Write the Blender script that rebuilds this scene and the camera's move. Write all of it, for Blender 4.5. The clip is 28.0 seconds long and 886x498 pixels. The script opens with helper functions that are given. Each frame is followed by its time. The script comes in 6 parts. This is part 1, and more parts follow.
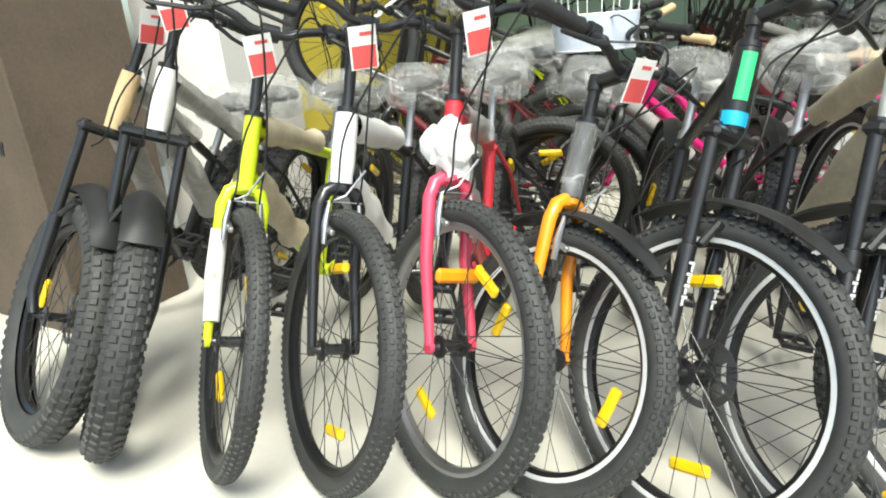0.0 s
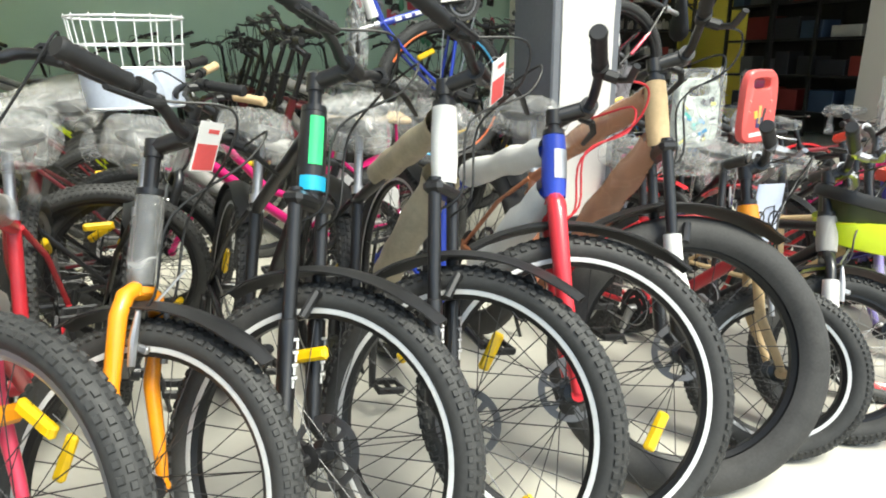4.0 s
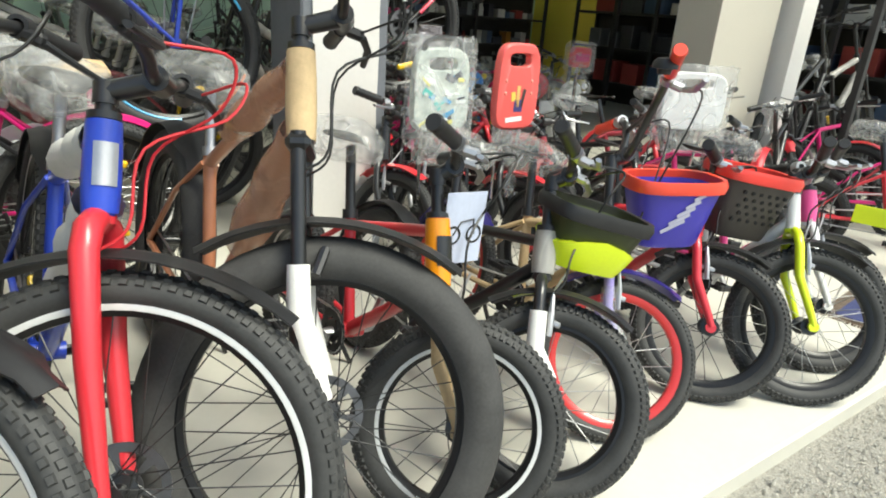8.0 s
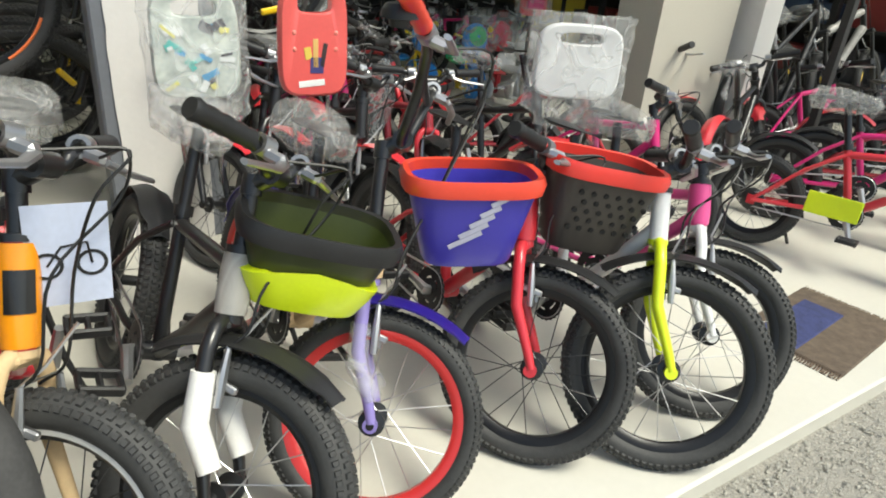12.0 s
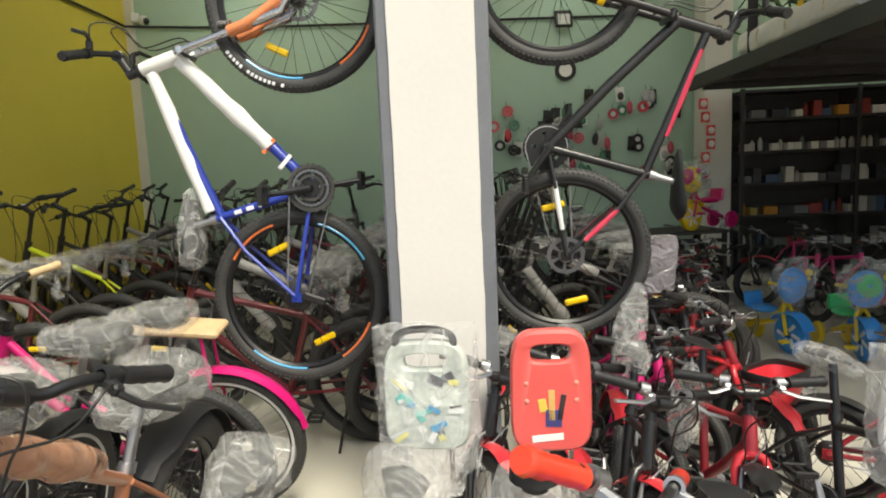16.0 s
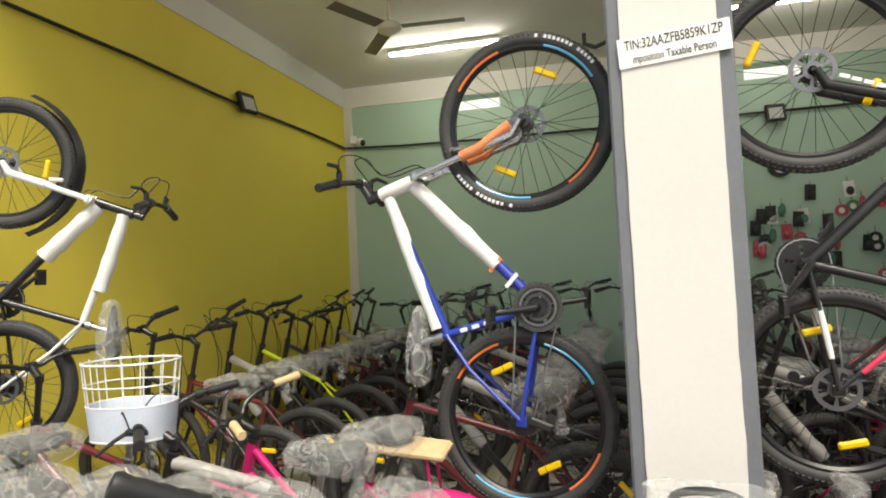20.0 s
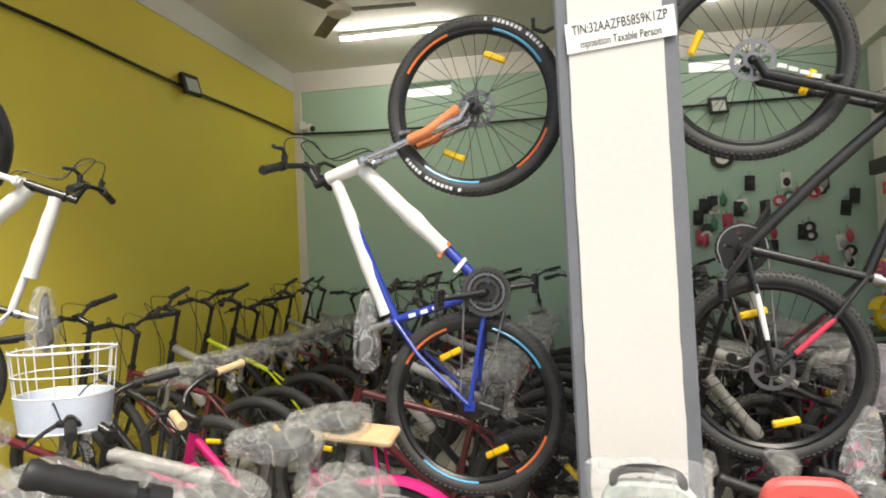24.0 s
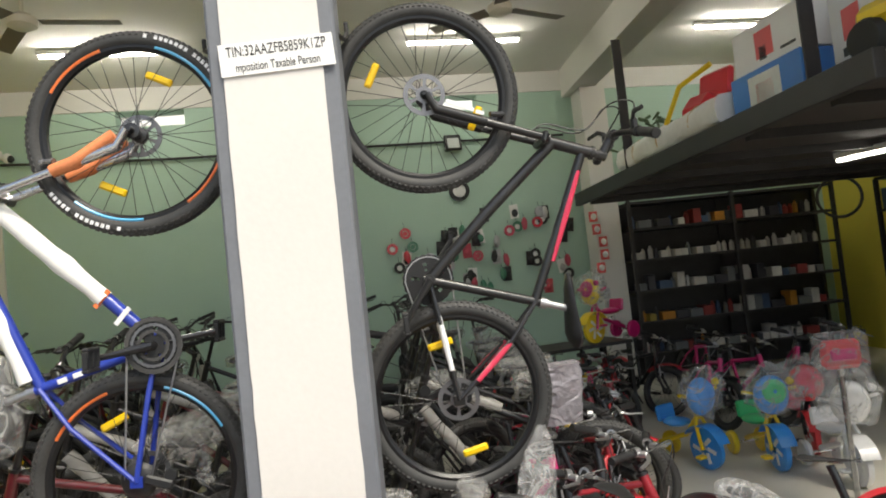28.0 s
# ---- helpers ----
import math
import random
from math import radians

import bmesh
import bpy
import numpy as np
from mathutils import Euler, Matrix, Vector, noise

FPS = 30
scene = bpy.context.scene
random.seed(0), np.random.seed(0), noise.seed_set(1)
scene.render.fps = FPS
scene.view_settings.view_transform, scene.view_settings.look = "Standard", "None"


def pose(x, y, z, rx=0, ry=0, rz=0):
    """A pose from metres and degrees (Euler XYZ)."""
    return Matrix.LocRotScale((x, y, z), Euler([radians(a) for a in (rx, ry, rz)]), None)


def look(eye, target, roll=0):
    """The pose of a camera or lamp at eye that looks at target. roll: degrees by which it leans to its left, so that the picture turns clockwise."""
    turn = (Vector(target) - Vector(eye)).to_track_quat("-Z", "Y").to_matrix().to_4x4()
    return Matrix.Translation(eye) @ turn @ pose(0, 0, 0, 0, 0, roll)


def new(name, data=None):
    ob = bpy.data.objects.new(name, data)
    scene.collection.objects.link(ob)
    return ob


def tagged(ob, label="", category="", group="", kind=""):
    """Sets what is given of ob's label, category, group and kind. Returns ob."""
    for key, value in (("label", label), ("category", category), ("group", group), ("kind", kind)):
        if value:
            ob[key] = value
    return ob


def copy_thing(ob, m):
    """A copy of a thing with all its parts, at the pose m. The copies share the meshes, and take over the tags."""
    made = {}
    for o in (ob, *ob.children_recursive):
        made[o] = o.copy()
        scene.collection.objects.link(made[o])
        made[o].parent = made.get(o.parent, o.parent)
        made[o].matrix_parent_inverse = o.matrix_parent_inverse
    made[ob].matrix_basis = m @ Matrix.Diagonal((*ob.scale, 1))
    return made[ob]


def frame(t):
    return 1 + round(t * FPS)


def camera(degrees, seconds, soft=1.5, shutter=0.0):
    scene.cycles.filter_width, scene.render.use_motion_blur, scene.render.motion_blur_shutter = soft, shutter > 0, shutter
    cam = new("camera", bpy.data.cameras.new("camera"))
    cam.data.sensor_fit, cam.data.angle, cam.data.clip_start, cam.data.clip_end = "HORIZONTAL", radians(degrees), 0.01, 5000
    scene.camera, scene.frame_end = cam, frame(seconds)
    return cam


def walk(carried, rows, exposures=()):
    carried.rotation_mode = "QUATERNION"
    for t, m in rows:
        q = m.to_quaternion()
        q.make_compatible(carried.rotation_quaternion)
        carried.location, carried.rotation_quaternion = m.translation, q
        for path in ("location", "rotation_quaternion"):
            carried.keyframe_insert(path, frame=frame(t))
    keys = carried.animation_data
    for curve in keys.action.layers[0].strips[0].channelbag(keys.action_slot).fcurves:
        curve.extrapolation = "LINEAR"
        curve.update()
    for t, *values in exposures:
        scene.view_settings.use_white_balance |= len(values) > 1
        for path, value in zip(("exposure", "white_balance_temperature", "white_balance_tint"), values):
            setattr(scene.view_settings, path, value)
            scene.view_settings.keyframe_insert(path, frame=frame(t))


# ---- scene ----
cam = camera(70.0, 28.0, 1.9)
PATH = [
    (0, (0.632, 0.027, 1.036), (0.069, 1.824, 0.364), -5.0),
    (0.5, (0.427, 0.103, 1.022), (0.062, 1.946, 0.338), -6.7),
    (1, (0.336, 0.145, 1.027), (0.072, 1.975, 0.264), -4.5),
    (1.5, (0.35, 0.167, 1.02), (0.261, 2.014, 0.26), -3.1),
    (2, (0.389, 0.173, 0.995), (0.543, 2.042, 0.299), -2.7),
    (2.5, (0.448, 0.185, 0.994), (0.776, 2.033, 0.301), -1.9),
    (3, (0.487, 0.196, 1.021), (0.953, 2.024, 0.355), -1.6),
    (3.5, (0.531, 0.201, 1.033), (1.191, 1.996, 0.449), -1.1),
    (5.5, (0.787, 0.197, 1.049), (1.632, 1.911, 0.458), -0.5),
    (6, (0.856, 0.232, 1.041), (1.829, 1.884, 0.472), -0.7),
    (6.5, (0.95, 0.355, 1.038), (1.935, 2.012, 0.504), -0.2),
    (7, (1.023, 0.409, 1.055), (1.986, 2.068, 0.492), -1.3),
    (7.5, (1.19, 0.396, 1.048), (2.109, 2.031, 0.352), 1.0),
    (8, (1.303, 0.347, 1.058), (2.356, 1.896, 0.356), 4.4),
    (8.5, (1.378, 0.303, 1.071), (2.498, 1.808, 0.379), 4.9),
    (9, (1.44, 0.321, 1.059), (2.564, 1.799, 0.316), 4.7),
    (9.5, (1.551, 0.38, 1.033), (2.747, 1.777, 0.246), 6.8),
    (10, (1.675, 0.472, 1.054), (2.88, 1.814, 0.189), 7.2),
    (10.5, (1.815, 0.468, 1.064), (2.92, 1.899, 0.209), 7.5),
    (11, (1.927, 0.433, 1.06), (2.984, 1.892, 0.192), 6.3),
    (11.5, (2.0, 0.391, 1.05), (3.029, 1.881, 0.2), 5.2),
    (13.5, (2.565, 0.596, 1.192), (3.131, 2.29, 0.293), 4.4),
    (14, (2.631, 0.605, 1.197), (2.994, 2.404, 0.403), 0.6),
    (14.5, (2.618, 0.613, 1.225), (2.732, 2.497, 0.564), -2.4),
    (15, (2.587, 0.64, 1.261), (2.579, 2.574, 0.754), -3.5),
    (15.5, (2.556, 0.653, 1.304), (2.435, 2.618, 0.953), -3.3),
    (16, (2.545, 0.655, 1.338), (2.427, 2.636, 1.09), -2.5),
    (16.5, (2.543, 0.651, 1.369), (2.446, 2.645, 1.255), -2.2),
    (17, (2.542, 0.64, 1.388), (2.387, 2.634, 1.371), -3.0),
    (17.5, (2.531, 0.632, 1.385), (2.349, 2.624, 1.381), -2.8),
    (18, (2.514, 0.64, 1.387), (2.332, 2.632, 1.398), -2.9),
    (18.5, (2.462, 0.68, 1.39), (2.257, 2.669, 1.421), -3.1),
    (19, (2.41, 0.704, 1.402), (2.065, 2.673, 1.421), -3.6),
    (19.5, (2.387, 0.719, 1.416), (1.873, 2.652, 1.458), -2.9),
    (20, (2.356, 0.709, 1.426), (1.702, 2.598, 1.51), -2.8),
    (20.5, (2.337, 0.701, 1.422), (1.577, 2.55, 1.498), -2.6),
    (21, (2.325, 0.703, 1.417), (1.549, 2.545, 1.483), -2.3),
    (21.5, (2.318, 0.706, 1.415), (1.536, 2.545, 1.479), -2.3),
    (23.5, (2.318, 0.699, 1.41), (1.56, 2.549, 1.464), -2.4),
    (24, (2.364, 0.734, 1.407), (1.851, 2.667, 1.451), -2.8),
    (24.5, (2.411, 0.758, 1.414), (2.166, 2.742, 1.469), -3.5),
    (25, (2.481, 0.764, 1.419), (2.382, 2.76, 1.486), -2.8),
    (25.5, (2.575, 0.791, 1.411), (2.558, 2.79, 1.486), -1.6),
    (26, (2.642, 0.802, 1.428), (2.638, 2.798, 1.559), -0.9),
    (26.5, (2.637, 0.845, 1.457), (2.681, 2.823, 1.755), -1.1),
    (27, (2.633, 0.885, 1.46), (2.788, 2.856, 1.764), -2.8),
    (27.5, (2.627, 0.932, 1.428), (2.807, 2.919, 1.56), -4.4),
    (28, (2.679, 0.927, 1.401), (2.859, 2.916, 1.499), -6.1),
]
EXPOSURES = [(0, 1.1, 6500, -1), (3, 1.12, 6600, -1), (7, 0.95, 6650, -2), (9, 0.74, 6700, -2), (11, 0.63, 6700, -1), (14, 0.46, 6850, 2), (16, 0.68, 7200, 3), (17, 0.7, 7250, 4), (20, 0.7, 7200, 5), (23.5, 0.78, 7100, 6), (25, 0.68, 6900, 7), (28, 0.76, 6950, 6)]
walk(cam, [(t, look(eye, target, roll)) for t, eye, target, roll in PATH], EXPOSURES)
SKY, SUN = 0.12, 2.5

# ---------- light ----------
world = bpy.data.worlds.new("sky")
scene.world = world
world.use_nodes = True
_wn, _wl = world.node_tree.nodes, world.node_tree.links
_sky = _wn.new("ShaderNodeTexSky")
_sky.sky_type = "NISHITA"
_sky.sun_disc = False
_sky.sun_elevation = radians(58)
_sky.sun_rotation = radians(152)
_sky.dust_density = 3.0
_wn["Background"].inputs["Strength"].default_value = SKY
_wl.new(_sky.outputs[0], _wn["Background"].inputs["Color"])
sun = new("sun", bpy.data.lights.new("sun", "SUN"))
sun.data.energy, sun.data.angle, sun.data.color = SUN, radians(25), (1.0, 0.96, 0.9)
sun.matrix_world = look((3.6, -6.8, 12.3), (0, 0, 0))


# ---------- materials ----------
def principled(name):
    m = bpy.data.materials.new(name)
    m.use_nodes = True
    nt = m.node_tree
    return m, nt, nt.nodes["Principled BSDF"]


def nod(nt, kind, **inputs):
    n = nt.nodes.new(kind)
    for k, v in inputs.items():
        n.inputs[k.replace("_", " ")].default_value = v
    return n


def surface(name, color, rough=0.5, metal=0.0, var=0.12, scale=6.0, fine=90.0, bump=0.15, dist=0.002, coat=0.0, spec=0.5, tint=None, rvar=0.15):
    """Colour with two scales of variation, fine relief and uneven gloss."""
    m, nt, b = principled(name)
    L = nt.links.new
    tc = nt.nodes.new("ShaderNodeTexCoord")
    n1 = nod(nt, "ShaderNodeTexNoise", Scale=scale, Detail=5.0, Roughness=0.6)
    n2 = nod(nt, "ShaderNodeTexNoise", Scale=fine, Detail=3.0)
    L(tc.outputs["Object"], n1.inputs["Vector"])
    L(tc.outputs["Object"], n2.inputs["Vector"])
    mix = nod(nt, "ShaderNodeMath")
    mix.operation = "MULTIPLY_ADD"
    L(n1.outputs[0], mix.inputs[0])
    mix.inputs[1].default_value = 0.7
    m2 = nod(nt, "ShaderNodeMath")
    m2.operation = "MULTIPLY"
    m2.inputs[1].default_value = 0.3
    L(n2.outputs[0], m2.inputs[0])
    L(m2.outputs[0], mix.inputs[2])
    ramp = nt.nodes.new("ShaderNodeValToRGB")
    ramp.color_ramp.elements[0].position, ramp.color_ramp.elements[1].position = 0.3, 0.7
    c2 = tint or tuple(min(1.0, c * (1 + var)) for c in color)
    ramp.color_ramp.elements[0].color = (*[c * (1 - var) for c in color], 1)
    ramp.color_ramp.elements[1].color = (*c2, 1)
    L(mix.outputs[0], ramp.inputs[0])
    L(ramp.outputs[0], b.inputs["Base Color"])
    rr = nod(nt, "ShaderNodeMapRange")
    rr.inputs["To Min"].default_value, rr.inputs["To Max"].default_value = max(0.02, rough - rvar * rough), min(1, rough + rvar)
    L(n1.outputs[0], rr.inputs["Value"])
    L(rr.outputs[0], b.inputs["Roughness"])
    b.inputs["Metallic"].default_value = metal
    b.inputs["Coat Weight"].default_value = coat
    b.inputs["Coat Roughness"].default_value = 0.12
    b.inputs["Specular IOR Level"].default_value = spec
    bp = nod(nt, "ShaderNodeBump", Strength=bump, Distance=dist)
    L(n2.outputs[0], bp.inputs["Height"])
    L(bp.outputs[0], b.inputs["Normal"])
    return m


PAINTS = {}


def paint(r, g, b, rough=0.28):
    key = (r, g, b, rough)
    if key not in PAINTS:
        PAINTS[key] = surface("enamel_paint", (r, g, b), rough, 0.0, 0.06, 9.0, 140.0, 0.05, 0.0005, 0.5)
    return PAINTS[key]


def plastic_film(name, tone, clear, bubble, rough=0.1, fold=1.0):
    """Softly creased packing film; bubble adds the faint cells of bubble wrap."""
    m, nt, b = principled(name)
    L = nt.links.new
    tc = nt.nodes.new("ShaderNodeTexCoord")
    b.inputs["Base Color"].default_value = (*tone, 1)
    b.inputs["Roughness"].default_value = rough
    b.inputs["Specular IOR Level"].default_value = 0.8
    tr = nt.nodes.new("ShaderNodeBsdfTransparent")
    mx = nt.nodes.new("ShaderNodeMixShader")
    big = nod(nt, "ShaderNodeTexNoise", Scale=9.0, Detail=1.0, Distortion=1.2)
    crease = nod(nt, "ShaderNodeTexNoise", Scale=22.0, Detail=2.0, Distortion=2.0)
    L(tc.outputs["Object"], big.inputs["Vector"])
    L(tc.outputs["Object"], crease.inputs["Vector"])
    b1 = nod(nt, "ShaderNodeBump", Strength=0.9, Distance=0.02 * fold)
    L(big.outputs[0], b1.inputs["Height"])
    b2 = nod(nt, "ShaderNodeBump", Strength=0.7, Distance=0.005 * fold)
    L(crease.outputs[0], b2.inputs["Height"])
    L(b1.outputs[0], b2.inputs["Normal"])
    last = b2
    if bubble:
        v = nod(nt, "ShaderNodeTexVoronoi", Scale=95.0)
        v.feature = "SMOOTH_F1"
        L(tc.outputs["Object"], v.inputs["Vector"])
        last = nod(nt, "ShaderNodeBump", Strength=0.3, Distance=0.0016)
        L(v.outputs[0], last.inputs["Height"])
        L(b2.outputs[0], last.inputs["Normal"])
    L(last.outputs[0], b.inputs["Normal"])
    # Thin, less clear lines paint bright wrinkle highlights into the film's opacity.
    mr = nod(nt, "ShaderNodeMapRange")
    mr.inputs["From Min"].default_value, mr.inputs["From Max"].default_value = 0.0, 0.05
    mr.inputs["To Min"].default_value, mr.inputs["To Max"].default_value = clear * 0.74, clear
    line = nod(nt, "ShaderNodeTexNoise", Scale=7.0, Detail=1.0, Distortion=1.4)
    L(tc.outputs["Object"], line.inputs["Vector"])
    off = nod(nt, "ShaderNodeMath")
    off.operation, off.inputs[1].default_value = "SUBTRACT", 0.5
    ridge = nod(nt, "ShaderNodeMath")
    ridge.operation = "ABSOLUTE"
    L(line.outputs[0], off.inputs[0])
    L(off.outputs[0], ridge.inputs[0])
    L(ridge.outputs[0], mr.inputs["Value"])
    L(mr.outputs[0], mx.inputs[0])
    L(b.outputs[0], mx.inputs[1])
    L(tr.outputs[0], mx.inputs[2])
    L(mx.outputs[0], nt.nodes["Material Output"].inputs[0])
    return m


RUBBER = surface("tyre_rubber", (0.04, 0.04, 0.039), 0.6, 0, 0.35, 14, 160, 0.3, 0.001)
RUBBER_GREY = surface("dusty_tyre_rubber", (0.048, 0.047, 0.046), 0.75, 0, 0.4, 12, 160, 0.3, 0.001)
BLACK = surface("black_painted_metal", (0.012, 0.012, 0.013), 0.3, 0, 0.3, 10, 120, 0.05, 0.0005, 0.4)
BLACK_PLASTIC = surface("black_plastic", (0.016, 0.016, 0.017), 0.45, 0, 0.3, 10, 150, 0.15, 0.0008)
CHROME = surface("chromed_steel", (0.62, 0.62, 0.63), 0.2, 1.0, 0.08, 12, 120, 0.05, 0.0005)
ALLOY = surface("brushed_alloy", (0.5, 0.5, 0.51), 0.38, 1.0, 0.1, 12, 160, 0.1, 0.0005)
ROTOR = surface("steel_rotor", (0.22, 0.22, 0.23), 0.42, 1.0, 0.15, 14, 160, 0.1, 0.0005)
SPOKE = surface("dark_steel_spoke", (0.06, 0.06, 0.062), 0.35, 0.8, 0.2)
SPOKE_BRIGHT = surface("bright_steel_spoke", (0.6, 0.6, 0.6), 0.3, 0.9, 0.1)
CABLE = surface("black_cable", (0.012, 0.012, 0.012), 0.4)
CABLE_RED = surface("red_cable", (0.5, 0.02, 0.03), 0.35)
RIM_BLACK = surface("black_rim", (0.015, 0.015, 0.016), 0.3, 0.3, 0.2)
RIM_WHITE = surface("machined_rim_wall", (0.72, 0.72, 0.71), 0.35, 0.2, 0.08)
RIM_RED = paint(0.55, 0.03, 0.03)
REFLECT_YELLOW = surface("yellow_reflector", (0.85, 0.55, 0.01), 0.25, 0, 0.1, 30, 300, 0.3, 0.001, 0.4)
REFLECT_ORANGE = surface("orange_reflector", (0.8, 0.3, 0.01), 0.25, 0, 0.1, 30, 300, 0.3, 0.001, 0.4)
FILM = plastic_film("thin_foam_sheet", (0.56, 0.54, 0.5), 0.42, False, 0.3, 0.6)
FILM_CLEAR = plastic_film("thin_clear_bag", (0.82, 0.82, 0.81), 0.84, False, 0.1, 1.4)
BUBBLE = plastic_film("bubble_wrap", (0.66, 0.66, 0.64), 0.79, True, 0.13, 1.3)
FOAM = surface("white_foam_sleeve", (0.78, 0.77, 0.74), 0.7, 0, 0.06, 20, 200, 0.3, 0.002)
PAPER_TAN = surface("tan_packing_paper", (0.62, 0.45, 0.25), 0.75, 0, 0.15, 14, 90, 0.4, 0.003)
CARDBOARD = surface("cardboard", (0.19, 0.13, 0.075), 0.8, 0, 0.14, 4, 120, 0.2, 0.001)
PAPER = surface("white_card", (0.82, 0.81, 0.79), 0.6, 0, 0.04)
TAG_RED = surface("red_print", (0.72, 0.1, 0.1), 0.5, 0, 0.08)
YELLOW_WALL = surface("yellow_wall_paint", (0.78, 0.64, 0.09), 0.75, 0, 0.05, 0.8, 60, 0.2, 0.002)
GREEN_WALL = surface("pale_green_wall_paint", (0.42, 0.58, 0.48), 0.75, 0, 0.04, 0.8, 60, 0.2, 0.002)
WHITE_WALL = surface("white_wall_paint", (0.74, 0.72, 0.68), 0.8, 0, 0.04, 0.9, 60, 0.2, 0.002)
CEILING_WHITE = surface("white_ceiling_paint", (0.83, 0.8, 0.75), 0.85, 0, 0.04, 0.6, 40, 0.2, 0.002)
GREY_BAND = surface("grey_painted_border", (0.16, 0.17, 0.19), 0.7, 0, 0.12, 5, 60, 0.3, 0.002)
FLOOR_STONE = surface("pale_polished_floor", (0.62, 0.6, 0.53), 0.3, 0, 0.05, 2.2, 40, 0.06, 0.001)
BLACK_STEEL = surface("black_steel", (0.04, 0.038, 0.038), 0.5, 0.2, 0.3)
DARK_BOARD = surface("dark_loft_board", (0.06, 0.05, 0.047), 0.6, 0, 0.3, 2, 60, 0.2, 0.002)


# ---------- mesh helpers ----------
class Mesh:
    def __init__(self):
        self.v, self.f = [], []

    def add(self, vs, fs):
        k = len(self.v)
        self.v.extend(tuple(p) for p in vs)
        self.f.extend(tuple(i + k for i in q) for q in fs)
        return self

    def plate(self, c, y0, y1, radii, n, keep, tooth=0.0):
        """A flat plate round the y axis at c, with the cells that keep(band, i) names, as one piece."""
        k = len(self.v)
        nb = len(radii)
        c = Vector(c)
        for y in (y0, y1):
            for b, q in enumerate(radii):
                for i in range(n):
                    a = 2 * math.pi * i / n
                    e = q + (tooth if b == nb - 1 and i % 2 else 0.0)
                    self.v.append(tuple(c + Vector((e * math.cos(a), y, e * math.sin(a)))))
        at = lambda s, b, i: k + (s * nb + b) * n + i % n
        for b in range(nb - 1):
            for i in range(n):
                if not keep(b, i):
                    continue
                self.f.append((at(0, b, i), at(0, b + 1, i), at(0, b + 1, i + 1), at(0, b, i + 1)))
                self.f.append((at(1, b, i), at(1, b, i + 1), at(1, b + 1, i + 1), at(1, b + 1, i)))
                for bb, e in ((b - 1, b), (b + 1, b + 1)):
                    if bb < 0 or bb >= nb - 1 or not keep(bb, i):
                        self.f.append((at(0, e, i), at(0, e, i + 1), at(1, e, i + 1), at(1, e, i)))
                for ii, e in ((i - 1, i), (i + 1, i + 1)):
                    if not keep(b, ii % n):
                        self.f.append((at(0, b, e), at(0, b + 1, e), at(1, b + 1, e), at(1, b, e)))
        return self

    def box(self, c, s, m=None, bevel=0.0):
        x, y, z = s[0] / 2, s[1] / 2, s[2] / 2
        if bevel <= 0:
            vs = [Vector((i * x, j * y, k * z)) for i in (-1, 1) for j in (-1, 1) for k in (-1, 1)]
            fs = [(0, 1, 3, 2), (4, 6, 7, 5), (0, 4, 5, 1), (2, 3, 7, 6), (0, 2, 6, 4), (1, 5, 7, 3)]
        else:
            e = min(bevel, x * 0.9, y * 0.9, z * 0.9)
            vs, fs, at = [], [], {}
            for i in (-1, 1):
                for j in (-1, 1):
                    for k in (-1, 1):
                        for ax in range(3):
                            p = [i * (x - e), j * (y - e), k * (z - e)]
                            p[ax] = (i * x, j * y, k * z)[ax]
                            at[i, j, k, ax] = len(vs)
                            vs.append(Vector(p))
            S = (-1, 1)
            for a in S:
                fs.append([at[a, j, k, 0] for j, k in ((-1, -1), (1, -1), (1, 1), (-1, 1))][::a])
                fs.append([at[i, a, k, 1] for i, k in ((-1, -1), (-1, 1), (1, 1), (1, -1))][::a])
                fs.append([at[i, j, a, 2] for i, j in ((-1, -1), (1, -1), (1, 1), (-1, 1))][::a])
            for a in S:
                for b in S:
                    fs.append((at[a, b, -1, 0], at[a, b, -1, 1], at[a, b, 1, 1], at[a, b, 1, 0])[:: -a * b])
                    fs.append((at[a, -1, b, 0], at[a, -1, b, 2], at[a, 1, b, 2], at[a, 1, b, 0])[:: a * b])
                    fs.append((at[-1, a, b, 1], at[-1, a, b, 2], at[1, a, b, 2], at[1, a, b, 1])[:: -a * b])
            for i in S:
                for j in S:
                    for k in S:
                        fs.append((at[i, j, k, 0], at[i, j, k, 1], at[i, j, k, 2])[:: i * j * k])
        c = Vector(c)
        vs = [(m @ p if m else p) + c for p in vs]
        return self.add(vs, fs)

    def tube(self, pts, r, n=8, caps=True, closed=False, flat=1.0):
        """A tube along pts; r is one radius or one for each point; flat squeezes the section sideways."""
        pts = [Vector(p) for p in pts]
        k = len(pts)
        rs = r if isinstance(r, (list, tuple)) else [r] * k
        vs, up = [], None
        for i, p in enumerate(pts):
            a = pts[(i - 1) % k] if closed or i else p
            b = pts[(i + 1) % k] if closed or i < k - 1 else p
            d = (b - a).normalized()
            if up is None:
                up = Vector((0, 0, 1)) if abs(d.z) < 0.9 else Vector((1, 0, 0))
            side = d.cross(up).normalized()
            up = side.cross(d).normalized()
            for j in range(n):
                w = 2 * math.pi * j / n
                vs.append(p + rs[i] * (math.cos(w) * side * flat + math.sin(w) * up))
        fs = []
        for i in range(k if closed else k - 1):
            for j in range(n):
                a, b = i * n + j, i * n + (j + 1) % n
                c, d = ((i + 1) % k) * n + (j + 1) % n, ((i + 1) % k) * n + j
                fs.append((a, b, c, d))
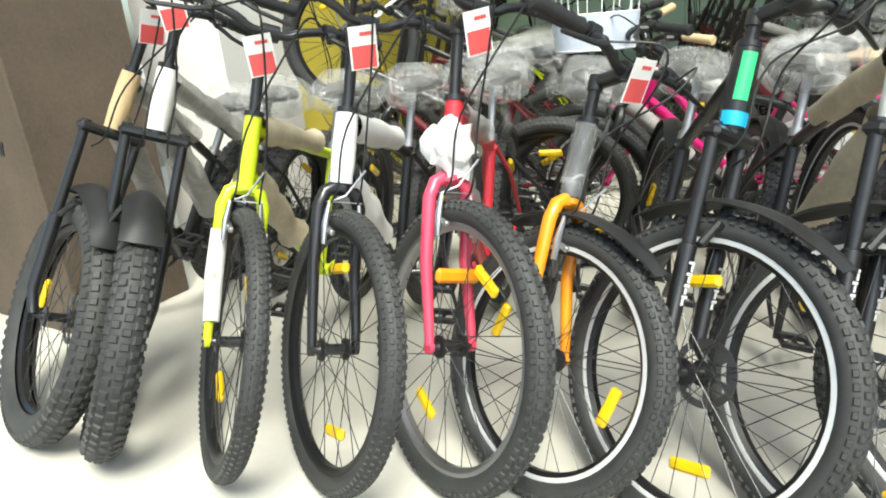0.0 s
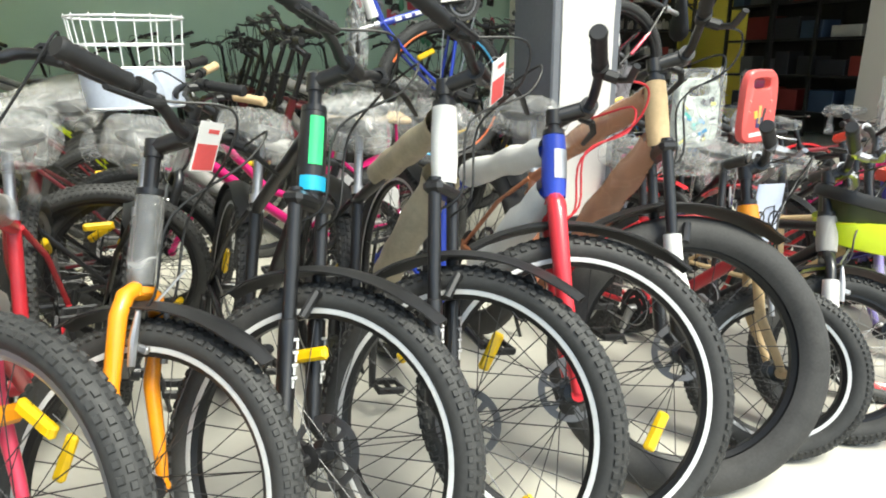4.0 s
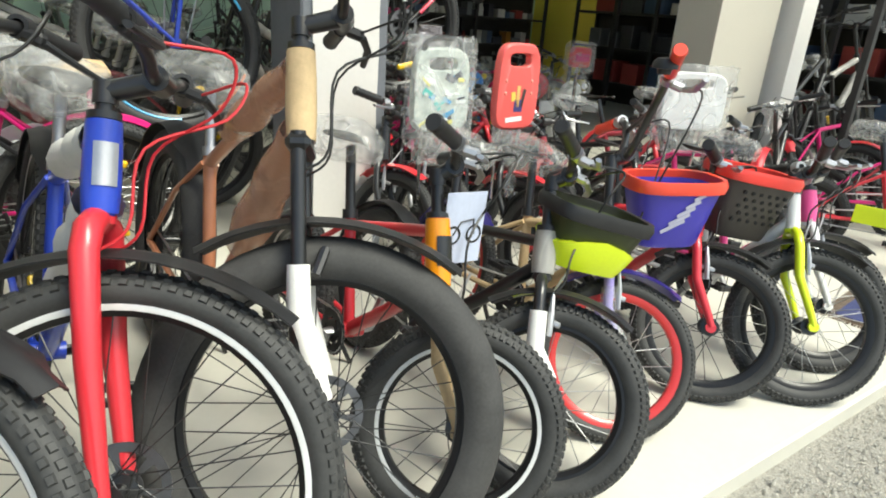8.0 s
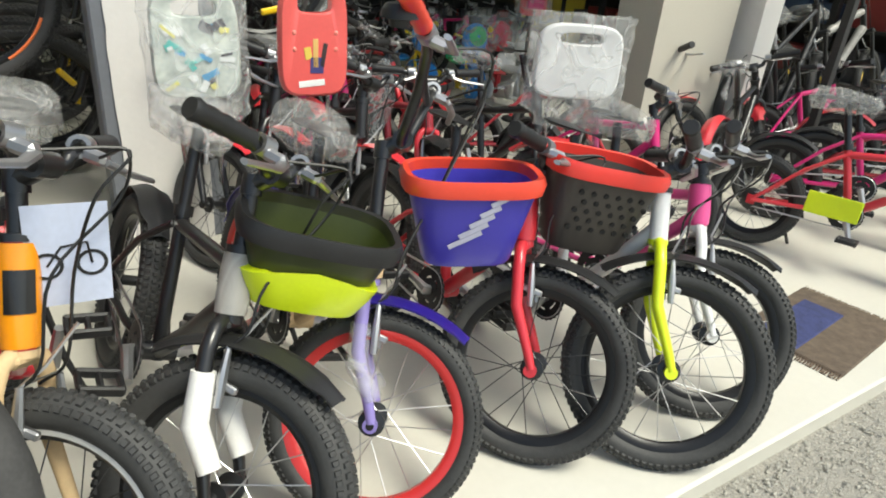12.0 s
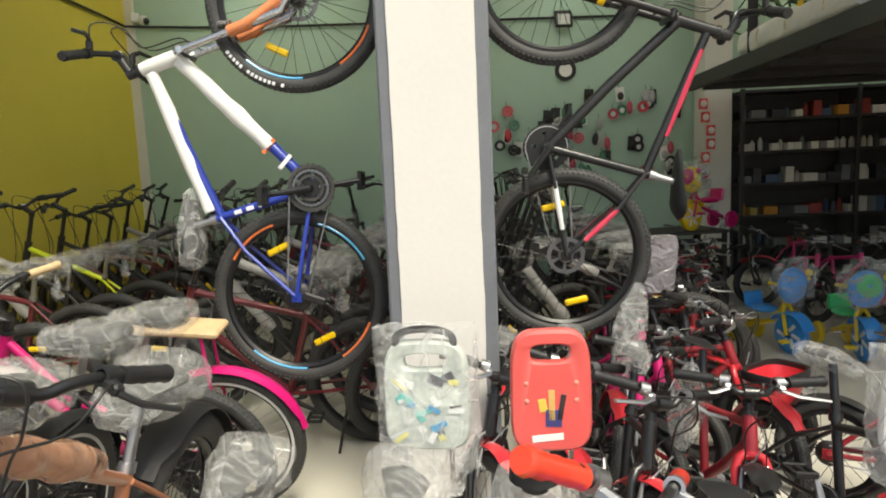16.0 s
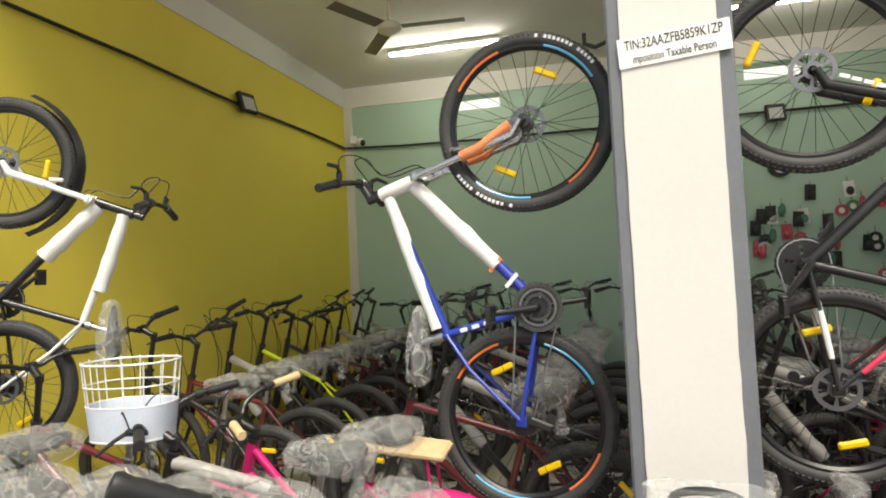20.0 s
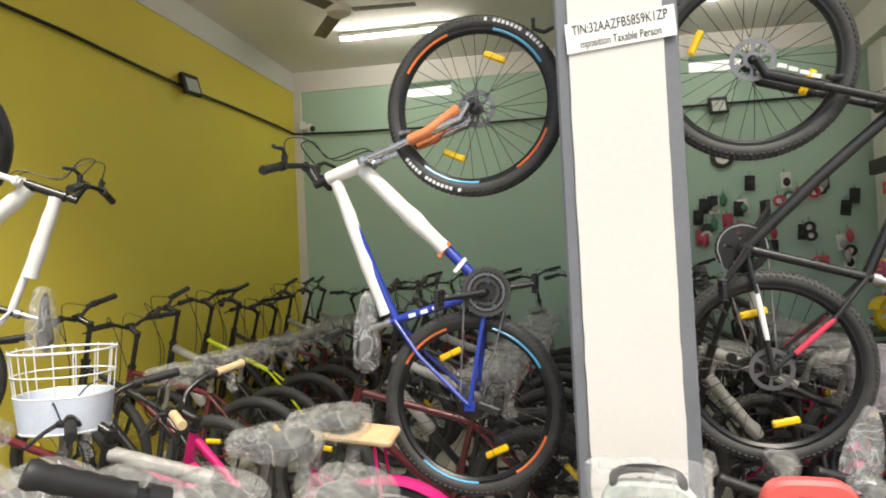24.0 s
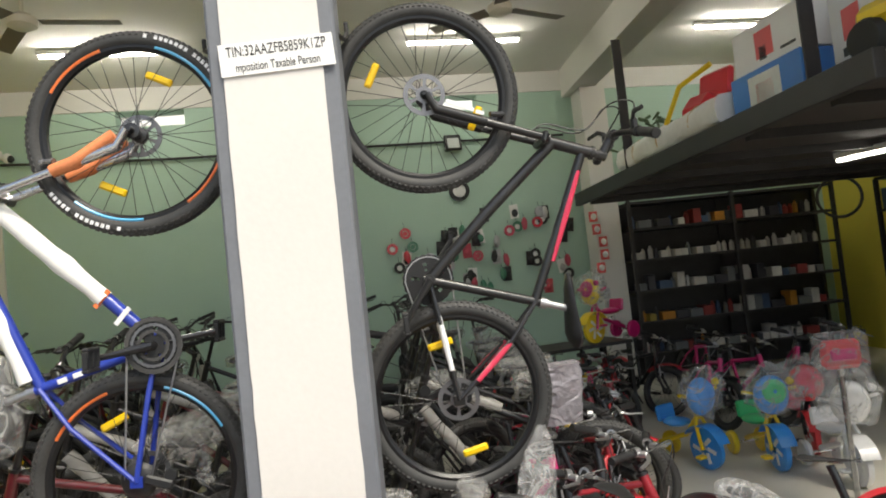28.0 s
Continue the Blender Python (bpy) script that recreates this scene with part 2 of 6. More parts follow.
        if caps and not closed:
            fs.append(tuple(range(n))[::-1])
            fs.append(tuple(range((k - 1) * n, k * n)))
        return self.add(vs, fs)

    def rod(self, a, b, r, n=8, r2=None):
        return self.tube([a, b], [r, r if r2 is None else r2], n)

    def lathe(self, c, axis, prof, n=20, closed=False):
        """prof: (along, radius) turned round the axis through c."""
        c, axis = Vector(c), Vector(axis).normalized()
        u = axis.orthogonal().normalized()
        w = axis.cross(u)
        vs, k = [], len(prof)
        for i in range(n):
            t = 2 * math.pi * i / n
            e = u * math.cos(t) + w * math.sin(t)
            vs.extend(c + axis * a + e * r for a, r in prof)
        fs = []
        for i in range(n):
            for j in range(k if closed else k - 1):
                a, b = i * k + j, i * k + (j + 1) % k
                d, e = ((i + 1) % n) * k + j, ((i + 1) % n) * k + (j + 1) % k
                fs.append((a, d, e, b))
        return self.add(vs, fs)

    def ball(self, c, r, n=12, m=8, squash=(1, 1, 1), wob=0.0, seed=0):
        c = Vector(c)
        vs, fs = [], []
        for i in range(m + 1):
            p = math.pi * i / m
            for j in range(n):
                q = 2 * math.pi * j / n
                d = Vector((math.sin(p) * math.cos(q), math.sin(p) * math.sin(q), math.cos(p)))
                k = 1 + wob * noise.noise(d * 2.2 + Vector((seed * 7.1, seed * 3.3, 0)))
                vs.append(c + Vector((d.x * r * squash[0], d.y * r * squash[1], d.z * r * squash[2])) * k)
        for i in range(m):
            for j in range(n):
                fs.append((i * n + j, (i + 1) * n + j, (i + 1) * n + (j + 1) % n, i * n + (j + 1) % n))
        return self.add(vs, fs)

    def loft(self, rings, caps=True):
        n = len(rings[0])
        vs = [p for r in rings for p in r]
        fs = [(i * n + j, i * n + (j + 1) % n, (i + 1) * n + (j + 1) % n, (i + 1) * n + j) for i in range(len(rings) - 1) for j in range(n)]
        if caps:
            fs += [tuple(range(n))[::-1], tuple(range((len(rings) - 1) * n, len(rings) * n))]
        return self.add(vs, fs)

    def data(self, name, mat, smooth=True):
        me = bpy.data.meshes.new(name)
        me.from_pydata(self.v, [], self.f)
        if smooth:
            me.polygons.foreach_set("use_smooth", [len(p.vertices) < 7 for p in me.polygons])
            me.set_sharp_from_angle(angle=radians(38))
        me.materials.append(mat)
        me.update()
        return me


def smooth(pts, n=5):
    """Points on a smooth curve through pts."""
    p = [Vector(q) for q in pts]
    p = [p[0] * 2 - p[1]] + p + [p[-1] * 2 - p[-2]]
    out = []
    for i in range(1, len(p) - 2):
        for k in range(n):
            t = k / n
            out.append(0.5 * (2 * p[i] + (p[i + 1] - p[i - 1]) * t + (2 * p[i - 1] - 5 * p[i] + 4 * p[i + 1] - p[i + 2]) * t * t + (3 * p[i] - p[i - 1] - 3 * p[i + 1] + p[i + 2]) * t * t * t))
    return out + [p[-2]]


def part(name, mb, material, parent, label="", smooth=True):
    """One mesh object under a thing or a part; mb: a Mesh, or mesh data to share."""
    me = mb if isinstance(mb, bpy.types.Mesh) else mb.data(name, material, smooth)
    ob = new(name, me)
    ob.parent = parent
    return tagged(ob, label)


def thing(name, label, category, m=None, group="", kind=""):
    ob = new(name)
    ob.empty_display_size = 0.1
    if m is not None:
        ob.matrix_basis = m
    return tagged(ob, label, category, group, kind)


def solid(name, mb, material, label, category="", kind="structure", smooth=False):
    return tagged(new(name, mb.data(name, material, smooth)), label, category, "", kind)


def arc(c, r, a0, a1, n, z=0.0):
    return [(c[0] + r * math.cos(radians(a0 + (a1 - a0) * i / (n - 1))), z, c[1] + r * math.sin(radians(a0 + (a1 - a0) * i / (n - 1)))) for i in range(n)]


# ---------- the setting ----------
BACK, LEFT, RIGHT, CEIL = 7.85, -1.35, 8.6, 3.85
g = Mesh()
vs, fs = [], []
ring = [0, 0.6, 1.2, 1.8, 2.4, 3.2, 4.2, 6, 9, 15, 30, 80, 300, 1500]
xs = sorted({-r for r in ring} | set(ring))
for y in xs:
    for x in xs:
        vs.append((x + 1.5, y, -0.06 + (0.012 * noise.noise(Vector((x * 1.3, y * 1.3, 0))) if abs(x) < 10 else 0)))
k = len(xs)
fs = [(j * k + i, j * k + i + 1, (j + 1) * k + i + 1, (j + 1) * k + i) for j in range(k - 1) for i in range(k - 1)]
g.add(vs, fs)
GRAVEL = surface("gravel_chips", (0.48, 0.455, 0.4), 0.9, 0, 0.5, 150, 400, 0.9, 0.008, 0, 0.3, (0.6, 0.57, 0.5))
solid("ground", g, GRAVEL, "grey gravel ground before the shop", "gravel")
EDGE = lambda x: 1.01 + 0.036 * (x - 2.74)
fl = Mesh()
fl.loft([[(x, EDGE(x), -0.2), (x, EDGE(x), -0.008), (x, EDGE(x) + 0.008, 0), (x, 8.9, 0), (x, 8.9, -0.2)] for x in (-3.5, 10.5)])
solid("floor", fl, FLOOR_STONE, "pale polished shop floor with a step to the gravel", "floor")


def wall(name, a, c, z0, z1, thick, mat, label, gaps=()):
    """A straight wall from a to c, its inner face on that line, with gaps (from, to, low, high) along it."""
    a, c = Vector((*a, 0)), Vector((*c, 0))
    d = (c - a).normalized()
    n = Vector((-d.y, d.x, 0))
    L = (c - a).length
    M = Matrix((d, n, (0, 0, 1))).transposed()
    mb = Mesh()

    def slab(u0, u1, w0, w1):
        mb.box(a + d * (u0 + u1) / 2 + n * thick / 2 + Vector((0, 0, (w0 + w1) / 2)), (u1 - u0, thick, w1 - w0), M)

    if gaps:
        lo, hi = gaps[0][2], gaps[0][3]
        slab(0, L, z0, lo)
        slab(0, L, hi, z1)
        u = 0
        for g0, g1, _, _ in gaps:
            slab(u, g0, lo, hi)
            u = g1
        slab(u, L, lo, hi)
    else:
        slab(0, L, z0, z1)
    return solid(name, mb, mat, label, "wall")


BL, BR = (LEFT, BACK), (8.6, 8.95)
FL = (-1.06, 3.08)
wall("wall_left", FL, BL, 0, 3.6, 0.2, YELLOW_WALL, "mustard yellow painted side wall")
wall("wall_left_top", (FL[0] + 0.012, FL[1]), (BL[0] + 0.012, BL[1]), 3.6, CEIL, 0.2, WHITE_WALL, "white band above the yellow wall")
solid("wall_pier", Mesh().box((-1.25, 2.79, CEIL / 2), (0.42, 0.62, CEIL)), WHITE_WALL, "white painted front pier", "wall")
wall("wall_back", BL, BR, 0, 3.6, 0.2, GREEN_WALL, "pale green painted back wall with two slot openings", [(1.27, 1.98, 3.42, 3.59), (4.7, 5.34, 3.42, 3.59)])
wall("wall_back_top", (BL[0], BL[1] - 0.02), (BR[0], BR[1] - 0.02), 3.6, CEIL, 0.2, WHITE_WALL, "white beam band above the green wall")
wall("wall_corner_strip", (BL[0], BL[1] - 0.03), (BL[0] + 0.1, BL[1] - 0.02), 0, 3.6, 0.05, WHITE_WALL, "white strip in the room corner")
# Added backdrop: makes the slot openings show white daylight instead of blue sky.
solid("backdrop", Mesh().box((3.5, 11.2, 2.5), (16, 0.2, 7.0)), surface("pale_backdrop", (0.8, 0.79, 0.76), 0.9), "pale backdrop added behind the slot openings", "wall")
wall("wall_right", (RIGHT, 8.95), (RIGHT, 2.9), 0, CEIL, 0.2, YELLOW_WALL, "yellow painted far side wall")
solid("ceiling", Mesh().box((3.7, 5.85, CEIL + 0.1), (10.6, 6.6, 0.2)), CEILING_WHITE, "white plastered ceiling", "ceiling")
# Added out of view to keep sun and sky off the large carton.
solid("shade_slab", Mesh().box((-4.0, 4.2, 2.95), (5.0, 9.4, 0.16)), CEILING_WHITE, "unseen white slab added to shade the carton", "ceiling")
solid("beam_ceiling", Mesh().box((5.2, 5.8, 3.72), (0.3, 5.7, 0.42)), WHITE_WALL, "white ceiling beam", "beam")
solid("column_back", Mesh().box((5.29, 8.3, 1.75), (0.3, 0.36, 3.5)), WHITE_WALL, "white square column against the back wall", "column")
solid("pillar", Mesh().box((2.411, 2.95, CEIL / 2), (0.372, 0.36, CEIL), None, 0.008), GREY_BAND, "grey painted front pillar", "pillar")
w = Mesh()
rows = 60
ed = lambda z, q: 0.005 * noise.noise(Vector((q, z * 4, 1))) + 0.004 * noise.noise(Vector((q, z * 15, 1)))
vs, fs = [], []
for i in range(rows + 1):
    z = (CEIL - 0.02) * i / rows
    for y in (2.762, 2.772):
        vs += [(2.268 + ed(z, 2), y, z), (2.552 + ed(z, 9), y, z)]
for i in range(rows):
    k = 4 * i
    fs += [(k, k + 1, k + 5, k + 4), (k, k + 4, k + 6, k + 2), (k + 1, k + 3, k + 7, k + 5)]
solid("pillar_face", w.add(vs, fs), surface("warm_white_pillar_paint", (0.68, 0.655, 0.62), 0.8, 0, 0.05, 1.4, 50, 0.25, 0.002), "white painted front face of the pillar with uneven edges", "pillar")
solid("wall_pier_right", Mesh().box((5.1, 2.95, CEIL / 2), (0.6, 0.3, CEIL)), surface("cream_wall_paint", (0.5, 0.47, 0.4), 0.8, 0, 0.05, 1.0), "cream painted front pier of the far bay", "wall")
solid("wall_post_right", Mesh().box((5.56, 2.85, CEIL / 2), (0.16, 0.3, CEIL)), WHITE_WALL, "white post of the far bay", "wall")

# ---------- bicycles ----------
WHEELS = {}


def wheel_meshes(r, w, tread, rim, spoke, disc):
    key = (round(r, 3), round(w, 3), tread, rim.name, spoke.name, disc)
    if key in WHEELS:
        return WHEELS[key]
    R = r - w
    d = {}
    t = Mesh()
    n = 72
    prof = [(w * 1.0 * math.sin(a), R + w * math.cos(a)) for a in [radians(-150 + 300 * i / 11) for i in range(12)]]
    t.lathe((0, 0, 0), (0, 1, 0), prof, n)
    if tread != "slick":
        tk = Mesh()
        kn = 64 if w > 0.04 else 86 if tread == "knobby" else 100
        big = 1.0 if w > 0.04 else 0.76 if tread == "knobby" else 0.62
        for row, sec in enumerate((-64, -32, 0, 32, 64)):
            for i in range(kn):
                a = 2 * math.pi * (i + (0.5 if row % 2 else 0)) / kn
                q = radians(sec)
                er = Vector((math.cos(a), 0, math.sin(a)))
                et = Vector((-math.sin(a), 0, math.cos(a)))
                no = er * math.cos(q) + Vector((0, 1, 0)) * math.sin(q)
                bi = no.cross(et)
                c = er * R + no * (w + 0.0005)
                hx, hy, hz = 0.0082 * big * r / 0.335, 0.2 * w * big ** 0.5, 0.0034 if w > 0.04 else 0.003 if tread == "knobby" else 0.0022
                vs = [c + et * (sx * hx * k) + bi * (sy * hy * k) + no * z for k, z in ((1.15, -0.002), (0.85, hz)) for sx, sy in ((-1, -1), (1, -1), (1, 1), (-1, 1))]
                tk.add(vs, [(4, 5, 6, 7), (0, 1, 5, 4), (1, 2, 6, 5), (2, 3, 7, 6), (3, 0, 4, 7)])
    d["tyre"] = t.data("tyre", RUBBER_GREY if tread == "slick" else RUBBER)
    if tread != "slick":
        d["tread"] = tk.data("tread", RUBBER, False)
    ri = R - w * 0.55
    hw = min(0.016, w * 0.6)
    m = Mesh().lathe((0, 0, 0), (0, 1, 0), [(-hw, ri), (-hw, ri - 0.016), (-hw * 0.5, ri - 0.026), (hw * 0.5, ri - 0.026), (hw, ri - 0.016), (hw, ri)], 64, True)
    d["rim"] = m.data("rim", RIM_BLACK if rim in (RIM_WHITE,) else rim)
    if rim is RIM_WHITE:
        m = Mesh()
        for s in (-1, 1):
            m.lathe((0, 0, 0), (0, 1, 0), [(s * (hw + 0.0005), ri + 0.001), (s * (hw + 0.0015), ri - 0.001), (s * (hw + 0.0015), ri - 0.014), (s * (hw + 0.0005), ri - 0.016)], 64)
        d["rim_stripe"] = m.data("rim_stripe", RIM_WHITE)
    sp = Mesh()
    ns = 32 if r > 0.28 else 20
    for i in range(ns):
        a = 2 * math.pi * i / ns
        s = 1 if i % 2 else -1
        b0 = a + (0.9 if (i // 2) % 2 else -0.9)
        h = 0.026
        sp.tube([(h * math.cos(b0), s * 0.03, h * math.sin(b0)), ((ri - 0.02) * math.cos(a), s * 0.003, (ri - 0.02) * math.sin(a))], 0.0012, 4, False)
    d["spokes"] = sp.data("spokes", spoke)
    d["hub"] = Mesh().lathe((0, 0, 0), (0, 1, 0), [(-0.06, 0.0), (-0.06, 0.008), (-0.045, 0.009), (-0.036, 0.012), (-0.034, 0.027), (-0.028, 0.027), (-0.024, 0.014), (0.024, 0.014), (0.028, 0.027), (0.034, 0.027), (0.036, 0.012), (0.045, 0.009), (0.06, 0.008), (0.06, 0.0)], 16).data("hub", BLACK)
    if disc:
        q = Mesh()
        q.plate((0, 0, 0), 0.041, 0.0435, [0.016, 0.03, 0.058, 0.074], 48, lambda b, i: b != 1 or i % 8 < 2)
        d["disc_rotor"] = q.data("disc_rotor", ROTOR, False)
    f = Mesh().box((0, 0.006, 0), (0.026, 0.016, 0.092), None, 0.005).box((0, 0.006, 0), (0.017, 0.02, 0.078), None, 0.002)
    d["reflector"] = f.data("reflector", REFLECT_YELLOW)
    WHEELS[key] = d
    return d


def wheel(name, parent, m, r, w, tread, rim, spoke, disc, refl, rot):
    d = wheel_meshes(r, w, tread, rim, spoke, disc)
    whl = part(name, d["rim"], None, parent)
    whl.matrix_basis = m
    for key in ("tyre", "tread", "rim_stripe", "spokes", "hub", "disc_rotor"):
        if key in d:
            q = part(key, d[key], None, whl)
            if key in ("tread", "spokes"):
                q["kind"] = "stuff"
    for i in range(refl):
        a = radians(rot + 360 * i / max(1, refl))
        q = part("reflector", d["reflector"], None, whl)
        k = r * 0.58
        q.matrix_basis = Matrix.Translation((k * math.cos(a), 0.004, k * math.sin(a))) @ Matrix.Rotation(-a, 4, "Y")
    return whl


def saddle_mesh(grow=1.0, wob=0.0, seed=0):
    rings = []
    for i in range(11):
        u = i / 10
        x = -0.14 + 0.27 * u
        hw = (0.075 * (1 - u) ** 0.8 * (0.55 + 0.45 * math.sin(min(1, u * 4 + 0.25) * math.pi / 2)) + 0.018) * grow
        tip = (0.35 if i in (0, 10) else 0.8 if i in (1, 9) else 1.0)
        hw *= tip
        top, bot = (0.016 + 0.01 * math.cos(u * 5)) * tip, (-0.034 + 0.016 * u) * tip
        ring = []
        for j in range(12):
            a = 2 * math.pi * j / 12
            k = 1 + wob * noise.noise(Vector((u * 4 + seed, math.cos(a) * 2, math.sin(a) * 2)))
            ring.append(((x * (1 + (grow - 1) * 0.6)), hw * math.cos(a) * k, (top + 0.01 * (grow - 1) * 8 if math.sin(a) > 0 else -(bot - 0.03 * (grow - 1) * 4)) * math.sin(a) * k * (1 if grow == 1 else 1.2)))
        rings.append(ring)
    return Mesh().loft(rings)


def wrap_mesh(grow=1.0, seed=0.0, tail=True):
    """A loose puffed bag round a saddle, gathered at the back."""
    rings = []
    for i in range(15):
        u = i / 14
        x = -0.17 + 0.33 * u
        k = (0.45 if i == 0 else 0.3 if i == 14 else 1.0) * (0.62 + 0.38 * math.sin(math.pi * min(1, 0.2 + u * 0.9)))
        hw, hh = (0.104 - 0.036 * u) * k * grow, 0.062 * k * grow
        ring = []
        for j in range(18):
            a = 2 * math.pi * j / 18
            c, q = math.cos(a), math.sin(a)
            d = 1 + 0.16 * noise.noise(Vector((u * 5 + seed, c * 1.6, q * 1.6))) + 0.07 * noise.noise(Vector((u * 13, c * 4 + seed, q * 4)))
            ring.append((x * (0.9 + 0.1 * grow), math.copysign(abs(c) ** 0.7, c) * hw * d, -0.012 + math.copysign(abs(q) ** 0.7, q) * hh * d))
        rings.append(ring)
    f = Mesh().loft(rings)
    if tail:
        pts = [(-0.1, 0.01, -0.06), (-0.11, 0.015, -0.1), (-0.1, 0.03, -0.15), (-0.12, 0.02, -0.19)]
        f.tube(smooth(pts, 3), [0.02, 0.014, 0.016, 0.022, 0.026, 0.03, 0.028, 0.034, 0.036, 0.03], 9, False, False, 0.5)
    return f


def bicycle(label, m=None, r=0.335, wb=1.04, w=0.026, tread="knobby", steer=0.0, body=None, fork=None, fork_kind="rigid", rim=None, spoke=None, disc=False, refl=2, rot=30,
            head=None, head_label="", wrap=None, sad="wrap", bars="riser", grips=None, guards=None, tag=False, crank=True, tall=0.0, stand=True, cable=None, group="bicycles in the shop", lower=None, low=False, bars_up=0.0, guard_rear=True, at=None, heading=-90.0, lean=9.0, accent=None, wrapk=1.0, solid_ring=False, travel=0.175, guard_arc=(66, 146), loose=1.0, post=0.19, head_long=0.0, front_reflector=False, blob=None, wide=1.0, crank_at=None, wrap_to=(0.75, 0.6)):
    """A bicycle whose front tyre touches the local origin, heading +x. Returns it with the steering matrix."""
    body, fork, rim, spoke, grips, cable = body or BLACK, fork or BLACK, rim or RIM_BLACK, spoke or SPOKE, grips or BLACK_PLASTIC, cable or CABLE
    bike = thing("bicycle", label, "bicycle", m, group)
    s = r / 0.335
    kid = r < 0.27
    V = Vector
    hub, rear = V((0, 0, r)), V((-wb, 0, r))
    ax = V((-math.cos(radians(70)), 0, math.sin(radians(70))))
    fwd = V((ax.z, 0, -ax.x))
    lf = r + (0.06 if kid else {"sus": travel, "curved": 0.085, "rigid": 0.06}[fork_kind])
    crown = hub + ax * lf - fwd * 0.04
    hl = (0.11 if head_long == 0 else head_long) if kid else (0.15 if fork_kind == "curved" else 0.175)
    top = crown + ax * hl
    bb = V((-wb + 0.42 * (0.62 + 0.38 * s), 0, 0.285 * (0.7 + 0.3 * s) * (1 if not kid else 0.95)))
    sa = V((-math.cos(radians(72)), 0, math.sin(radians(72))))
    sl = (0.42 if not kid else 0.27) + tall
    st = bb + sa * sl
    steering = Matrix.Translation(crown) @ Matrix.Rotation(radians(steer), 4, ax) @ Matrix.Translation(-crown)
    if at is not None:
        R = pose(0, 0, 0, 0, 0, heading) @ pose(0, 0, 0, -lean, 0, 0)
        p = R @ (steering @ hub)
        tilt = (R @ steering).to_3x3() @ V((0, 1, 0))
        bike.matrix_basis = Matrix.Translation((at[0] - p.x, at[1] - p.y, (r - w) * math.sqrt(1 - tilt.z ** 2) + w - p.z)) @ R
    wheel("front_wheel", bike, steering @ Matrix.Translation(hub), r, w, tread, rim, spoke, disc, refl, rot)
    wheel("rear_wheel", bike, Matrix.Translation(rear), r, w, tread, rim, spoke, disc, refl, rot + 50)
    # main tubes
    tr = 0.017 if not kid else 0.015
    part("head_tube", Mesh().tube([crown - ax * 0.004, top + ax * 0.004], 0.022, 12), body, bike)
    part("down_tube", Mesh().tube([crown + ax * 0.03, (crown + ax * 0.03).lerp(bb, 0.5) + V((0, 0, -0.012)), bb], tr * 1.25, 10), body, bike)
    if low:
        part("top_tube", Mesh().tube([top - ax * 0.03, (top - ax * 0.05).lerp(bb + sa * 0.12, 0.5) + V((0, 0, -0.06)), bb + sa * 0.14], tr, 10), accent or body, bike)
    else:
        part("top_tube", Mesh().tube([top - ax * 0.03, st - sa * 0.03], tr, 10), accent or body, bike)
    f = Mesh().tube([bb - sa * 0.02, st], tr, 10)
    f.lathe(bb, (0, 1, 0), [(-0.036, 0), (-0.036, 0.021), (0.036, 0.021), (0.036, 0)], 14)
    part("seat_tube", f, body, bike)
    for sd in (-1, 1):
        f = Mesh().tube([bb + V((-0.02, sd * 0.022, 0)), bb.lerp(rear, 0.35) + V((0, sd * 0.045, 0)), rear + V((0, sd * 0.062, 0))], 0.009, 8)
        f.box(rear + V((0, sd * 0.062, 0)), (0.036, 0.005, 0.04), None, 0.002)
        part("chain_stay", f, body, bike)
        part("seat_stay", Mesh().tube([st - sa * 0.03 + V((0, sd * 0.016, 0)), st.lerp(rear, 0.4) + V((0, sd * 0.045, 0)), rear + V((0, sd * 0.062, 0))], 0.008, 8), accent or body, bike)
    # fork
    f = Mesh()
    off = w + 0.026
    legs = []
    if fork_kind == "sus":
        f.tube([crown - ax * 0.01, crown + ax * 0.005], 0.024, 12)
        f.box(crown - ax * 0.012, (0.045, off * 2 + 0.04, 0.03), Matrix.Rotation(radians(-20), 3, "Y"), 0.01)
        for sd in (-1, 1):
            p = crown - ax * 0.012 + V((0, sd * off, 0))
            lg = Mesh().tube([p + ax * 0.02, p - ax * (lf * 0.46), p - ax * (lf * 0.465), p - ax * (lf * 0.48), p - ax * (lf * 0.86), hub + V((0, sd * 0.062, 0.006))], [0.014, 0.014, 0.0175, 0.0185, 0.018, 0.013], 12)
            legs.append(lg)
        arch = Mesh()
        p = crown - ax * (lf * 0.47)
        arch.tube([p + V((0.012, -off, 0)) + fwd * 0.018, p + V((0, -off * 0.7, 0)) + ax * 0.04 + fwd * 0.045, p + V((0, off * 0.7, 0)) + ax * 0.04 + fwd * 0.045, p + V((0.012, off, 0)) + fwd * 0.018], 0.01, 8)
    else:
        bow = 0.05 if fork_kind == "curved" else 0.0
        f.tube([crown - ax * 0.012, crown], 0.024, 12)
        f.box(crown - ax * 0.014, (0.034, off * 1.2, 0.026), Matrix.Rotation(radians(-20), 3, "Y"), 0.01)
        for sd in (-1, 1):
            pts = [crown - ax * 0.004 + V((0, sd * 0.012, 0)), crown - ax * 0.02 + V((0, sd * off * 0.75, 0)), crown - ax * 0.055 + V((0, sd * off, 0)),
                   crown - ax * (lf * 0.5) + V((0, sd * off * 1.02, 0)) + fwd * bow * 0.25, hub + ax * (lf * 0.12) + V((0, sd * (off + 0.004), 0)) - fwd * (0.006), hub + V((0, sd * (off + 0.004), 0.004))]
